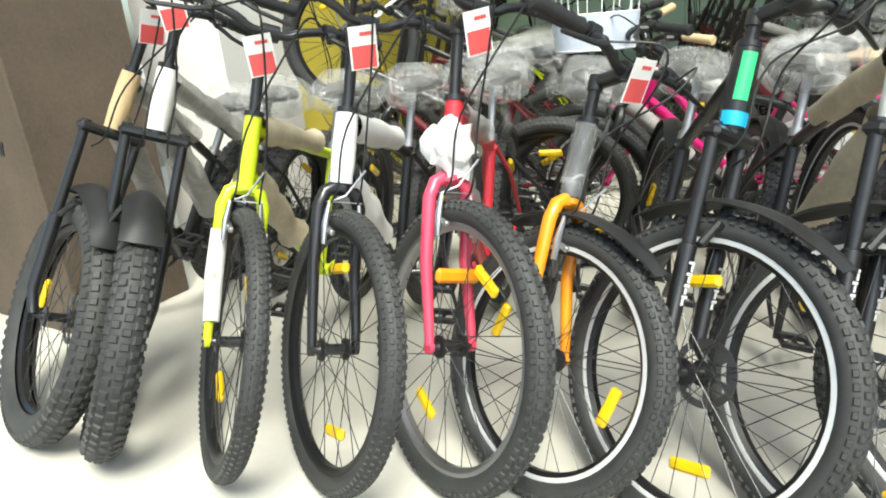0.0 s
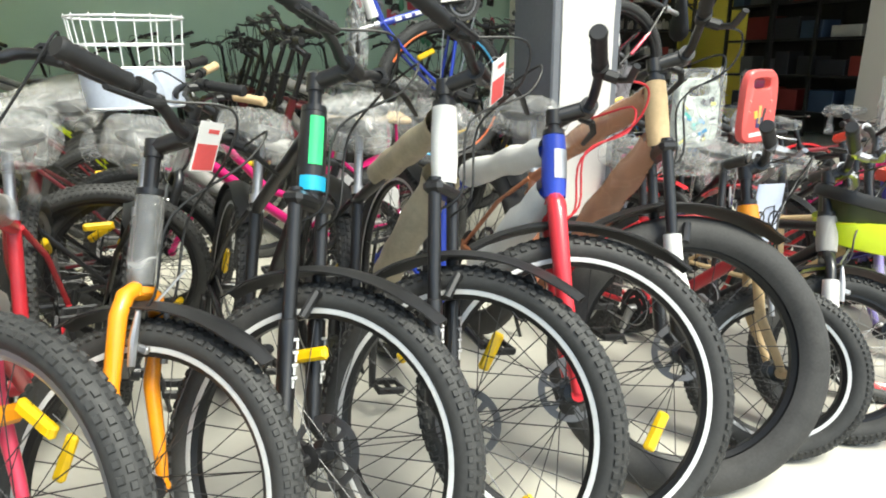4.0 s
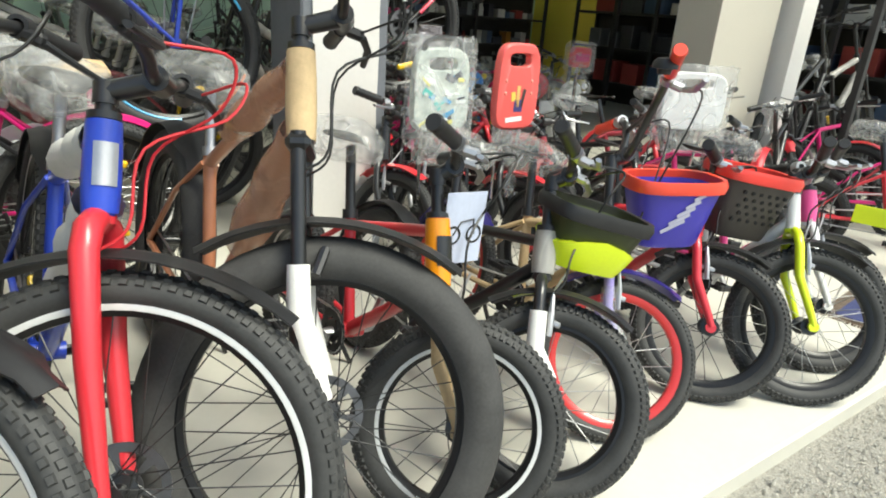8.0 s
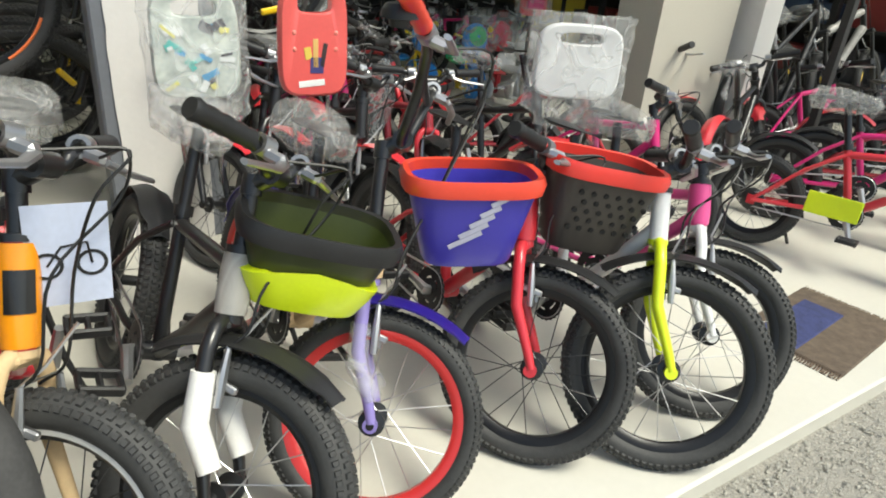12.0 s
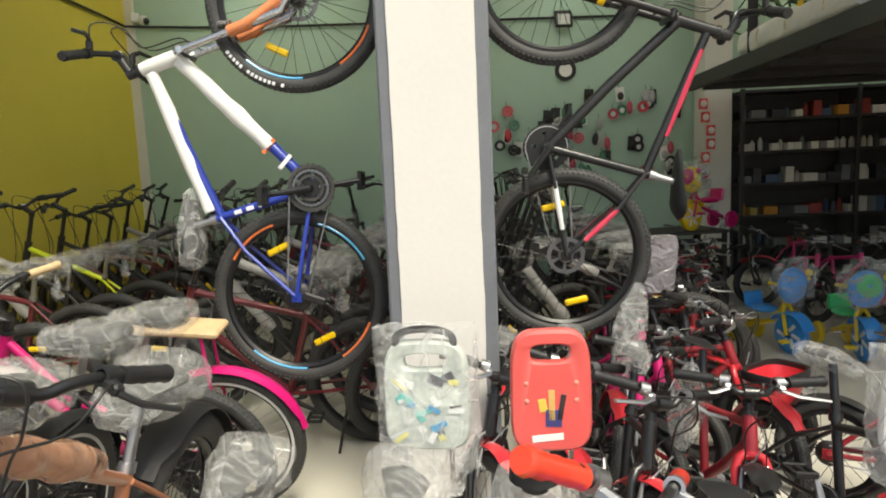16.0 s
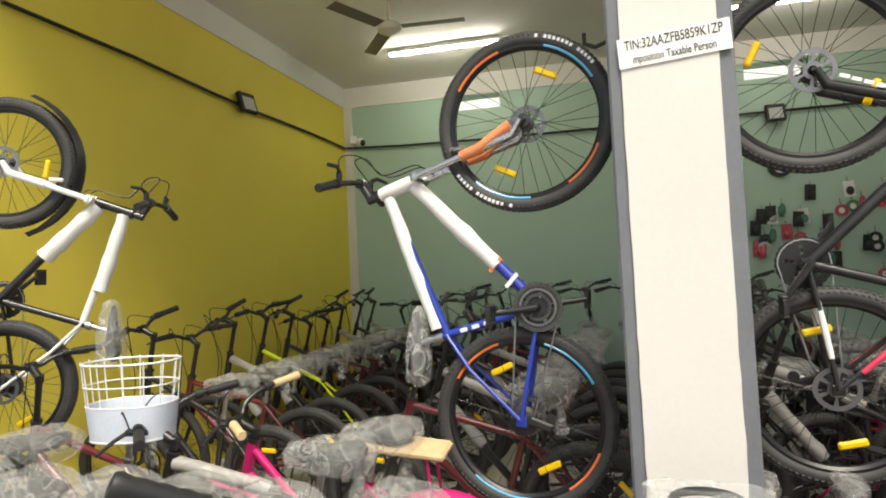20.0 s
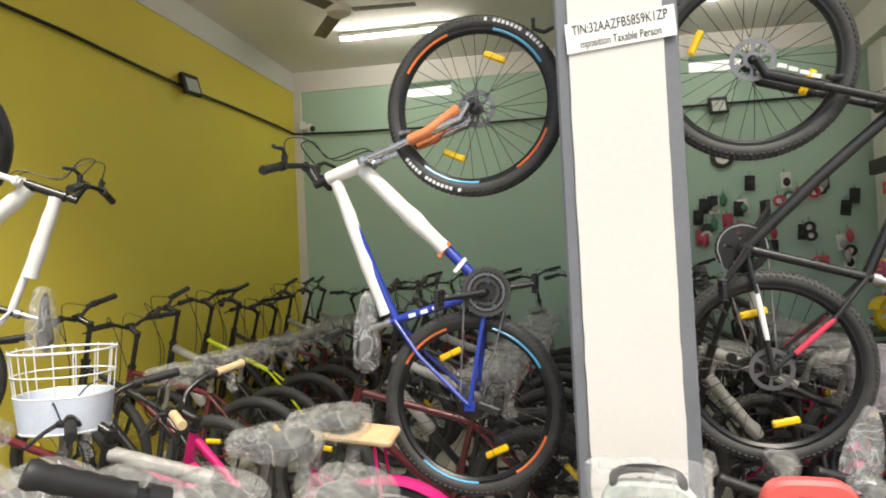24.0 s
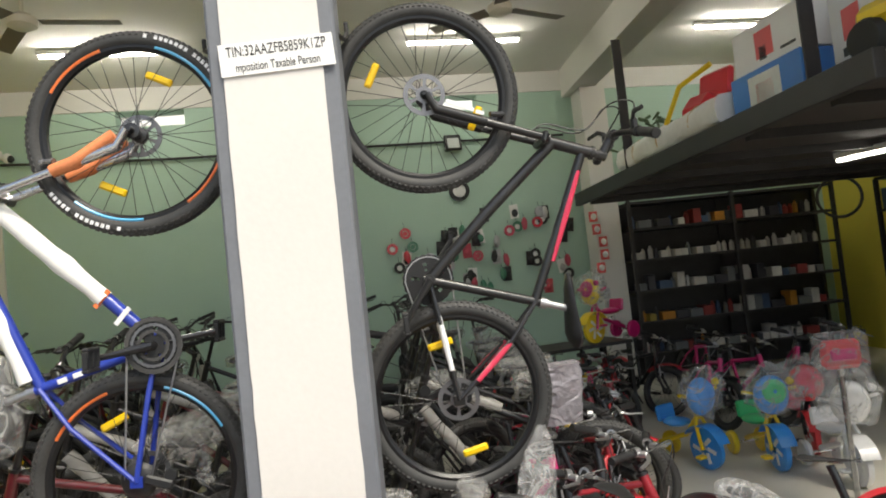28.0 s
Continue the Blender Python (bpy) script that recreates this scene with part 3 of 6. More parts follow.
            rr = [0.016, 0.017, 0.0165, 0.015, 0.012, 0.011] if not kid else [0.013, 0.014, 0.014, 0.0135, 0.011, 0.01]
            if fork_kind == "curved":
                rr = [q * 1.3 for q in rr]
            lg = Mesh().tube(pts, rr, 12)
            lg.lathe(hub + V((0, sd * (off + 0.004), 0)), (0, 1, 0), [(-0.006, 0), (-0.006, 0.015), (0.006, 0.015), (0.006, 0)], 12)
            legs.append(lg)
        arch = None
    fk = part("fork_crown", f, fork, bike)
    fk.matrix_basis = steering
    for lg in legs:
        part("fork_leg", lg, fork, fk)
    if arch is not None:
        part("fork_arch", arch, fork, fk)
    if lower is not None:
        f = Mesh()
        for sd in (-1, 1):
            f.tube([crown - ax * (lf * (0.3 if fork_kind != "sus" else 0.44)) + V((0, sd * off, 0)), crown - ax * (lf * 0.6) + V((0, sd * off, 0)), hub + ax * 0.05 + V((0, sd * off, 0))], [0.021, 0.023, 0.02], 10)
        part("fork_sleeve", f, lower, fk, "wrapped fork legs")
    # rim brake at the crown, axle nuts
    if not disc:
        f = Mesh()
        for sd in (-1, 1):
            p = crown - ax * (lf - r + 0.035) + fwd * 0.03 + V((0, sd * (w + 0.018), 0))
            f.tube([p - ax * 0.05, p, p + ax * 0.05 + V((0, -sd * 0.006, 0))], [0.007, 0.009, 0.005], 8)
            f.box(p - ax * 0.015 + V((0, -sd * 0.012, 0)), (0.05, 0.012, 0.014), None, 0.003)
        p = crown - ax * (lf - r - 0.015) + fwd * 0.03
        f.tube([p + V((0, -w - 0.02, 0)), p + V((0, w + 0.02, 0.004))], 0.0018, 5)
        f.tube([p + V((0, -w - 0.01, 0)), p + V((0, 0, 0.02)), p + V((0.01, 0.03, 0.09))], 0.003, 5)
        k = part("brake_caliper", f, ALLOY, bike)
        k.matrix_basis = steering
    # steering column, stem, bar
    f = Mesh()
    h1 = top + ax * (0.055 + tall * 0.4 + bars_up)
    f.tube([top, top + ax * 0.012], 0.026, 12)
    f.tube([top + ax * 0.012, h1], 0.0145, 10)
    reach = fwd * (0.075 if not kid else 0.035) + V((0, 0, 0.012))
    clamp = h1 + reach
    f.tube([h1 + ax * 0.005, h1 - ax * 0.03], 0.019, 10)
    f.tube([h1 - ax * 0.01, clamp], [0.017, 0.019], 10)
    f.lathe(clamp, (0, 1, 0), [(-0.022, 0), (-0.022, 0.021), (0.022, 0.021), (0.022, 0)], 12)
    sm = part("stem", f, BLACK, bike)
    sm.matrix_basis = steering
    hw = 0.29 if not kid else 0.22
    hw *= wide
    rise = {"riser": 0.035, "flat": 0.005, "bmx": 0.16, "swept": 0.07}[bars]
    back = 0.05 if bars != "swept" else 0.16
    pts = []
    for y, z, x in ((-hw, rise, -back), (-hw * 0.55, rise, -back * 0.35), (-hw * 0.28, rise * 0.55, -0.004), (-0.04, 0, 0), (0.04, 0, 0), (hw * 0.28, rise * 0.55, -0.004), (hw * 0.55, rise, -back * 0.35), (hw, rise, -back)):
        pts.append(clamp + V((x, y, z)))
    f = Mesh().tube(smooth(pts, 3), 0.011, 10)
    if bars == "bmx":
        f.tube([pts[2] + V((0, 0, 0.02)), pts[5] + V((0, 0, 0.02))], 0.008, 8)
    hb = part("handlebar", f, BLACK, bike)
    hb.matrix_basis = steering
    for sd, a, c in ((-1, pts[0], pts[1]), (1, pts[7], pts[6])):
        dr = (c - a).normalized()
        f = Mesh()
        segs = [a - dr * 0.004, a + dr * 0.004]
        rr = [0.016, 0.019]
        for i in range(1, 9):
            segs.append(a + dr * (0.004 + 0.0145 * i))
            rr.append(0.0155 if i % 2 else 0.0175)
        f.tube(segs, rr, 12)
        part("grip", f, grips, hb)
        f = Mesh()
        p = a + dr * 0.15
        f.lathe(p, dr, [(-0.014, 0.012), (-0.014, 0.019), (0.014, 0.019), (0.014, 0.012)], 10)
        f.box(p + V((0.028, 0, -0.008)), (0.04, 0.024, 0.022), None, 0.006)
        f.tube([p + V((0.045, 0, -0.01)), p + V((0.062, sd * 0.04, -0.02)), p + V((0.055, sd * 0.13, -0.03))], [0.007, 0.006, 0.005], 8, True, False, 1.5)
        part("brake_lever", f, BLACK_PLASTIC if not kid else ALLOY, hb)
        f = Mesh()
        c0 = p + V((0.04, -sd * 0.01, -0.005))
        f.tube(smooth([c0, c0 + V((0.08, -sd * 0.07, 0.035)), clamp + V((0.11, sd * 0.03, -0.01)), top + V((0.08, -sd * 0.025, -0.02)), crown + V((0.055, -sd * 0.03, 0.0)), crown + V((0.02, -sd * 0.04, -0.06))]), 0.0027, 6)
        part("brake_cable", f, cable, hb)
    # saddle
    f = Mesh().tube([st - sa * 0.02, st + sa * (post - 0.02 + tall * 0.3)], 0.0135, 10)
    f.tube([st - sa * 0.012, st + sa * 0.012], 0.021, 10)
    part("seat_post", f, ALLOY if not kid else BLACK, bike)
    sp = st + sa * (post + tall * 0.3)
    sd_ob = part("saddle", saddle_mesh(1.0 if not kid else 0.85), BLACK_PLASTIC, bike)
    sd_ob.location = sp
    if sad == "wrap":
        wr = part("saddle_wrap", wrap_mesh(wrapk, rot * 0.37, rot % 3 == 0), BUBBLE, sd_ob, "crumpled bubble wrap round the saddle")
    if kid:
        sd_ob.scale = (0.8, 0.8, 0.8)
    if sad == "bag":
        wr = part("saddle_wrap", wrap_mesh(wrapk, rot * 0.37 + 3, rot % 2 == 0), FILM_CLEAR, sd_ob, "clear plastic bag round the saddle")
    # drive train
    if crank:
        f = Mesh()
        R = 0.088 if not kid else 0.062
        y0 = -0.046
        f.plate(bb, y0, y0 - 0.004, [0.012, 0.032, R - 0.024, R], 50, lambda b, i: b != 1 or (i % 10 < 8 if solid_ring else i % 10 < 4), 0.004)
        cs = part("crankset", f, BLACK_PLASTIC, bike, "", False)
        if solid_ring:
            for q, (rr, gap, m_) in enumerate(((0.091, 0.014, RUBBER_GREY), (0.07, 0.008, ROTOR), (0.05, 0.01, RUBBER_GREY))):
                f = Mesh().plate(bb, y0 - 0.0075 - 0.0015 * q, y0 - 0.0045 - 0.0015 * q, [rr - gap, rr], 50, lambda b, i: True, 0.003)
                part("chainring", f, m_, cs, "toothed ring", False)
        ca = radians(rot * 2.3 % 360 if crank_at is None else crank_at)
        al = 0.165 if not kid else 0.1
        for sd in (-1, 1):
            e = V((math.cos(ca), 0, math.sin(ca))) * (al * sd)
            y1 = -0.062 if sd < 0 else 0.062
            f = Mesh().tube([bb + V((0, y1 * 0.6, 0)), bb + V((0, y1, 0)), bb + e + V((0, y1 * 1.15, 0))], [0.014, 0.015, 0.01], 8)
            part("crank_arm", f, ALLOY if kid else BLACK, cs)
            f = Mesh()
            pc = bb + e + V((0, y1 * 1.15 + math.copysign(0.05, y1), 0))
            for dx in (-0.032, 0.032):
                f.box(pc + V((dx, 0, 0)), (0.012, 0.085, 0.022), None, 0.004)
            for dy in (-0.038, 0, 0.038):
                f.box(pc + V((0, dy, 0)), (0.055, 0.01, 0.018), None, 0.003)
            part("pedal", f, BLACK_PLASTIC, cs)
        f = Mesh()
        rc = 0.04 if not kid else 0.03
        c1, c2 = bb + V((0, y0 - 0.002, 0)), rear + V((0, y0 - 0.002, 0))
        loop = [c1 + V(((R - 0.004) * math.cos(a), 0, (R - 0.004) * math.sin(a))) for a in [radians(-90 + 180 * i / 10) for i in range(11)]]
        loop += [c2 + V((rc * math.cos(a), 0, rc * math.sin(a))) for a in [radians(90 + 180 * i / 8) for i in range(9)]]
        f.tube(loop, 0.0035, 5, False, True)
        part("chain", f, ALLOY, bike)
        f = Mesh().lathe(c2, (0, 1, 0), [(-0.006, 0.012), (-0.004, rc), (0.004, rc + 0.012), (0.012, rc + 0.018), (0.014, 0.014)], 20)
        if not kid:
            f.box(rear + V((0.0, -0.075, -0.075)), (0.03, 0.02, 0.09), Matrix.Rotation(0.3, 3, "Y"), 0.006)
            f.lathe(rear + V((0.02, -0.07, -0.11)), (0, 1, 0), [(-0.006, 0), (-0.006, 0.02), (0.006, 0.02), (0.006, 0)], 10)
        part("sprocket", f, BLACK_PLASTIC, bike)
    if stand:
        f = Mesh().tube([rear + V((0.1, 0.06, 0.0)), rear + V((0.14, 0.1, -r * 0.5)), rear + V((0.17, 0.15, -r * 0.92))], [0.009, 0.008, 0.007], 8)
        part("kickstand", f, BLACK, bike)
    if guards is not None:
        R = r + 0.022
        f = Mesh()
        prof = 7
        rings = []
        for i in range(15):
            a = radians(guard_arc[0] + (guard_arc[1] - guard_arc[0]) * i / 14)
            gw = (w + 0.02) * (1 if 1 < i < 13 else 0.6)
            e = V((math.cos(a), 0, math.sin(a))) * (1 + 0.09 * (i / 14) ** 2 + 0.05 * (1 - i / 14) ** 2)
            rings.append([hub + e * (R - 0.014 * abs(math.sin(j * math.pi / 6 - math.pi / 2)) ** 2) + V((0, gw * (j / 3 - 1), 0)) for j in range(7)] + [hub + e * (R - 0.003 - 0.014 * abs(math.sin(j * math.pi / 6 - math.pi / 2)) ** 2) + V((0, gw * (j / 3 - 1) * 0.97, 0)) for j in range(6, -1, -1)])
        f.loft(rings)
        k = part("front_mudguard", f, guards, bike)
        k.matrix_basis = steering
        if guard_rear:
            f = Mesh()
            rings = []
            for i in range(15):
                a = radians(50 + 120 * i / 14)
                gw = (w + 0.012) * (1 if 1 < i < 13 else 0.6)
                e = V((math.cos(a), 0, math.sin(a)))
                rings.append([rear + e * (R - 0.014 * abs(math.sin(j * math.pi / 6 - math.pi / 2)) ** 2) + V((0, gw * (j / 3 - 1), 0)) for j in range(7)] + [rear + e * (R - 0.003 - 0.014 * abs(math.sin(j * math.pi / 6 - math.pi / 2)) ** 2) + V((0, gw * (j / 3 - 1) * 0.97, 0)) for j in range(6, -1, -1)])
            f.loft(rings)
            part("rear_mudguard", f, guards, bike)
    if front_reflector:
        f = Mesh().box(crown - ax * 0.235 + fwd * 0.055, (0.02, 0.12, 0.034), Matrix.Rotation(radians(-15), 3, "Y"), 0.008)
        k = part("front_reflector", f, REFLECT_ORANGE, bike)
        k.matrix_basis = steering
    if blob is not None:
        part("film_cover", Mesh().ball(crown + ax * 0.055, 0.055, 16, 12, (0.9, 1.0, 1.35), 0.6, rot), blob, bike, "crumpled white film round the head tube")
    if head is not None:
        f = Mesh().tube([crown + ax * 0.004, crown + ax * hl * 0.3, crown + ax * hl * 0.7, top - ax * 0.002], [0.027, 0.0295, 0.029, 0.027], 14)
        part("head_sleeve", f, head, bike, head_label)
    if wrap is not None:
        for a, c, rr in ((top - ax * 0.03, (top - ax * 0.03).lerp(st, wrap_to[0]), 0.026), (crown + ax * 0.03, (crown + ax * 0.03).lerp(bb, wrap_to[1]), 0.031)):
            n = 9
            pts = [a.lerp(c, 0.04 + i / n) + V((0, 0, 0.006 * noise.noise(V((i * 1.7, rot, 0))))) for i in range(n)]
            f = Mesh().tube(pts, [rr * loose * (1 + 0.3 * noise.noise(V((i * 2.3, rot * 0.7, rr * 50)))) for i in range(n)], 12, False)
            part("tube_wrap", f, wrap, bike, "packing wrapped round the tube")
    if tag:
        f = Mesh()
        turn = Matrix.Rotation(radians(12 + rot * 7 % 34), 3, "X")
        p = clamp + V((0.055, -0.02, -0.01 - 0.5 * max(0.0, bars_up - 0.05)))
        f.box(p, (0.002, 0.066, 0.095), turn)
        tg = part("price_tag", f, PAPER, bike, "hanging card tag, white above red", False)
        tg.matrix_basis = steering
        part("tag_print", Mesh().box(p + turn @ V((0.0, 0, -0.02)), (0.0032, 0.058, 0.05), turn), TAG_RED, tg, "", False)
        part("tag_print", Mesh().box(p + turn @ V((0.0, 0.008, 0.03)), (0.0032, 0.03, 0.008), turn), TAG_RED, tg, "", False)
        part("tag_string", Mesh().tube([p + turn @ V((0, 0, 0.047)), p + V((-0.03, 0.012, 0.05)), clamp], 0.0009, 4), PAPER, tg)
    return bike, steering, dict(crown=crown, top=top, clamp=clamp, hub=hub, rear=rear, bb=bb, st=st, ax=ax, fwd=fwd, sp=sp)


def parked(x, y, az, lean=10.0, r=0.335):
    """The pose of a bicycle whose front tyre stands at x, y, heading az degrees, leaning to its left."""
    return pose(x, y, 0, 0, 0, az) @ pose(0, 0, 0, -lean, 0, 0)


YEL = paint(0.62, 0.75, 0.02)
RED = paint(0.62, 0.03, 0.045)
PINKRED = paint(0.68, 0.06, 0.12)
ORANGE = paint(0.85, 0.3, 0.01)
BLUE = paint(0.02, 0.06, 0.5)
PURPLE = paint(0.25, 0.2, 0.5)
LIME = paint(0.72, 0.85, 0.02)
MAGENTA = paint(0.6, 0.01, 0.16)
# ---------- the front row ----------
H = -88.0
FR = "front row of parked bicycles"


def row_bike(label, x, y, az, r, wb, w, tread, lean=9.0, **kw):
    return bicycle(label, None, r, wb, w, tread, az - H, at=(x, y), heading=H, lean=lean, group=FR, loose=1.35, wrapk=1.2, **kw)


def badge(parent, info, colors, z0=0.25):
    """Plain coloured shapes on the front of the head tube."""
    bike, steering, d = info
    for k, (c, lo, hi, wd) in enumerate(colors):
        hl = (d["top"] - d["crown"]).length
        a, b2 = d["crown"] + d["ax"] * hl * lo, d["crown"] + d["ax"] * hl * hi
        f = Mesh()
        vs = []
        n = 7
        for p in (a, b2):
            for i in range(n):
                t = radians(-wd + 2 * wd * i / (n - 1))
                vs.append(p + (d["fwd"] * math.cos(t) + Vector((0, math.sin(t), 0))) * 0.0312)
        f.add(vs, [(i, i + 1, n + i + 1, n + i) for i in range(n - 1)])
        part("head_badge", f, c, bike, "plain printed badge")


WHITE_PRINT = paint(0.8, 0.8, 0.8)
GREEN_PRINT = paint(0.05, 0.65, 0.2)
CYAN_PRINT = paint(0.02, 0.4, 0.65)


def fork_print(info, lo=0.56, hi=0.7, mat=None, off=0.054):
    bike, steering, d = info
    ln = (d["crown"] - d["hub"]).length
    for sd in (-1, 1):
        f = Mesh()
        for i in range(4):
            p = d["crown"] - d["ax"] * (ln * (lo + (hi - lo) * i / 3)) + Vector((0, sd * off, 0)) + d["fwd"] * 0.0185
            f.box(p, (0.002, 0.017, 0.006), Matrix.Rotation(radians(-20), 3, "Y"))
            f.box(p - d["ax"] * 0.011 + Vector((0, 0.005 - 0.003 * i, 0)), (0.002, 0.006, 0.014), Matrix.Rotation(radians(-20), 3, "Y"))
        q = part("fork_print", f, mat or WHITE_PRINT, bike, "white printed bars")
        q.matrix_basis = steering


def arched_guard(info, r):
    """A black arched shield between the fork legs, over a fat tyre."""
    rings = []
    for i in range(13):
        a = radians(70 + 62 * i / 12)
        edge = math.sin(math.pi * i / 12) ** 0.5
        ring = [(sgn, u) for sgn, u in [(1, -1 + 0.25 * k) for k in range(9)] + [(0, 1 - 0.25 * k) for k in range(9)]]
        rings.append([((r + 0.012 + 0.004 * sgn + 0.036 * edge * (1 - u * u)) * math.cos(a), 0.05 * u, r + (r + 0.012 + 0.004 * sgn + 0.036 * edge * (1 - u * u)) * math.sin(a)) for sgn, u in ring])
    part("guard", Mesh().loft(rings), BLACK_PLASTIC, info[0], "black arched guard over the tyre").matrix_basis = info[1]


q = row_bike("black fat-tyred bicycle with tan paper round its head tube", -0.964, 1.311, -36.3, 0.360, 1.1, 0.046, "knobby", 21.8, fork_kind="sus", head=PAPER_TAN, wrap=FILM, tag=True, disc=True, rot=200, bars_up=0.13, travel=0.21)
arched_guard(q, 0.36)
q = row_bike("black fat-tyred bicycle with white foam round its head tube", -0.696, 1.264, -50.0, 0.341, 1.1, 0.046, "knobby", 12.7, fork_kind="sus", head=FOAM, wrap=FILM, disc=True, rot=250, tag=True, bars_up=0.13, travel=0.21)
arched_guard(q, 0.341)
row_bike("yellow-green bicycle with packing paper on its tubes", -0.331, 1.238, -48.7, 0.339, 1.04, 0.025, "fine", 7.8, body=YEL, fork=YEL, rot=-110, wrap=surface("tan_film", (0.5, 0.43, 0.3), 0.4, 0, 0.2, 20), lower=FOAM, tag=True, bars_up=0.13)
row_bike("black bicycle with white foam on its head tube", -0.043, 1.237, -43.8, 0.336, 1.04, 0.026, "fine", 5.3, head=FOAM, wrap=FOAM, rot=-62, tag=True, bars_up=0.13)
row_bike("red bicycle with a red rigid fork", 0.238, 1.277, -42.3, 0.340, 1.04, 0.028, "knobby", 3.1, body=RED, fork=PINKRED, rim=ALLOY, wrap=FILM, rot=-105, tag=True, front_reflector=True, blob=plastic_film("white_film", (0.8, 0.8, 0.78), 0.12, False), bars_up=0.13)
row_bike("orange-forked bicycle with film round its head tube", 0.457, 1.308, -37.9, 0.314, 1.0, 0.028, "knobby", 13.2, fork=ORANGE, rim=RIM_WHITE, head=FILM_CLEAR, rot=5, tag=True, bars_up=0.05, guards=BLACK_PLASTIC)
q = row_bike("black bicycle with a green badge and white-striped rims", 0.764, 1.262, -43.2, 0.333, 1.06, 0.028, "knobby", 12.5, fork_kind="sus", rim=RIM_WHITE, disc=True, rot=-60, guards=BLACK_PLASTIC, head=BLACK, bars_up=0.02)
badge(None, q, [(GREEN_PRINT, 0.35, 0.92, 28), (CYAN_PRINT, 0.05, 0.22, 60)])
fork_print(q)
q = row_bike("black bicycle with a white head sleeve and striped rims", 1.062, 1.240, -46.0, 0.331, 1.06, 0.028, "knobby", 11.0, fork_kind="sus", rim=RIM_WHITE, disc=True, head=FOAM, wrap=bpy.data.materials["tan_film"], guards=BLACK_PLASTIC, rot=-35, tag=True)
fork_print(q)
q = row_bike("blue bicycle with a curved red fork", 1.340, 1.246, -27.0, 0.348, 1.06, 0.028, "knobby", 11.5, body=BLUE, fork=RED, fork_kind="curved", rim=RIM_WHITE, head=BLUE, wrap=FOAM, disc=True, guards=BLACK_PLASTIC, cable=CABLE_RED, rot=-5)
badge(None, q, [(ALLOY, 0.3, 0.75, 35)])
fork_print(q, 0.4, 0.62)
ORANGE_FILM = plastic_film("orange_tinted_film", (0.62, 0.33, 0.2), 0.3, False)
row_bike("black bicycle with wide smooth tyres and tan-wrapped head tube", 1.700, 1.285, -27.0, 0.346, 1.06, 0.044, "slick", 9.0, body=paint(0.5, 0.2, 0.1), fork_kind="sus", disc=True, head=PAPER_TAN, wrap=ORANGE_FILM, lower=FOAM, guards=BLACK_PLASTIC, rot=160, refl=0)
q = row_bike("small bicycle with an orange head tube and knobby tyres", 2.001, 1.265, -37.1, 0.233, 0.85, 0.03, "knobby", 9.0, body=RED, fork=PAPER_TAN, rim=RIM_WHITE, head=ORANGE, rot=190, refl=0, bars_up=0.03, tall=0.04, head_long=0.16)
badge(None, q, [(BLACK, 0.35, 0.75, 40)])
q2 = row_bike("small black bicycle with a grey wrapped fork and neon stripe", 2.250, 1.259, -46.4, 0.236, 0.82, 0.03, "knobby", 19.5, spoke=SPOKE_BRIGHT, guards=BLACK_PLASTIC, head=FILM, lower=FOAM, rot=230, refl=0, bars_up=0.06, tall=0.04, grips=BLACK_PLASTIC)
d = q2[2]
f = Mesh()
rings = []
for i in range(7):
    a = radians(112 + 22 * i / 6)
    e = Vector((math.cos(a), 0, math.sin(a)))
    rings.append([d["hub"] + e * (0.235 + 0.024) + Vector((0, y, 0)) for y in (-0.028, 0, 0.028)] + [d["hub"] + e * (0.235 + 0.021) + Vector((0, y, 0)) for y in (0.028, 0, -0.028)])
part("guard_stripe", f.loft(rings), LIME, q2[0], "neon yellow guard stripe").matrix_basis = q2[1]
q = row_bike("child's bicycle with a wrapped purple fork and red rims", 2.564, 1.333, -35.8, 0.222, 0.75, 0.022, "fine", 15.9, body=PAPER_TAN, fork=PURPLE, rim=RIM_RED, spoke=SPOKE_BRIGHT, guards=paint(0.02, 0.01, 0.2), bars="bmx", bars_up=0.11, wide=1.55, grips=paint(0.8, 0.06, 0.03), lower=FILM_CLEAR, rot=270, refl=0, head=PAPER_TAN)
part("bell", Mesh().lathe((2.6, 1.375, 0.955), (0, 0, 1), [(0, 0), (0, 0.016), (0.012, 0.018), (0.014, 0.031), (0.026, 0.03), (0.036, 0.022), (0.04, 0)], 24), BLACK_PLASTIC, q[0], "round black bell").matrix_basis = q[0].matrix_basis.inverted()
row_bike("red child's bicycle with a red fork", 2.972, 1.332, -50.1, 0.229, 0.74, 0.025, "knobby", 11.7, body=RED, fork=RED, guards=BLACK_PLASTIC, rot=310, refl=0, head=RED, sad="plain")
row_bike("child's bicycle with a bright yellow fork", 3.252, 1.186, -42.0, 0.242, 0.74, 0.025, "knobby", 12.8, body=WHITE_PRINT, fork=LIME, spoke=SPOKE_BRIGHT, guards=BLACK_PLASTIC, rot=30, refl=0, sad="none")
row_bike("child's bicycle with a pink head tube and white fork", 3.501, 1.267, -40.6, 0.225, 0.74, 0.025, "knobby", 12.1, body=paint(0.8, 0.08, 0.3), fork=WHITE_PRINT, spoke=SPOKE_BRIGHT, guards=BLACK_PLASTIC, rot=60, refl=0, head=paint(0.8, 0.08, 0.3))


# ---------- baskets and backrests on the children's bicycles ----------
def rounded(l, w, n=24, e=3.4):
    return [(math.copysign(abs(math.cos(t)) ** (2 / e), math.cos(t)) * l / 2, math.copysign(abs(math.sin(t)) ** (2 / e), math.sin(t)) * w / 2) for t in [2 * math.pi * i / n for i in range(n)]]


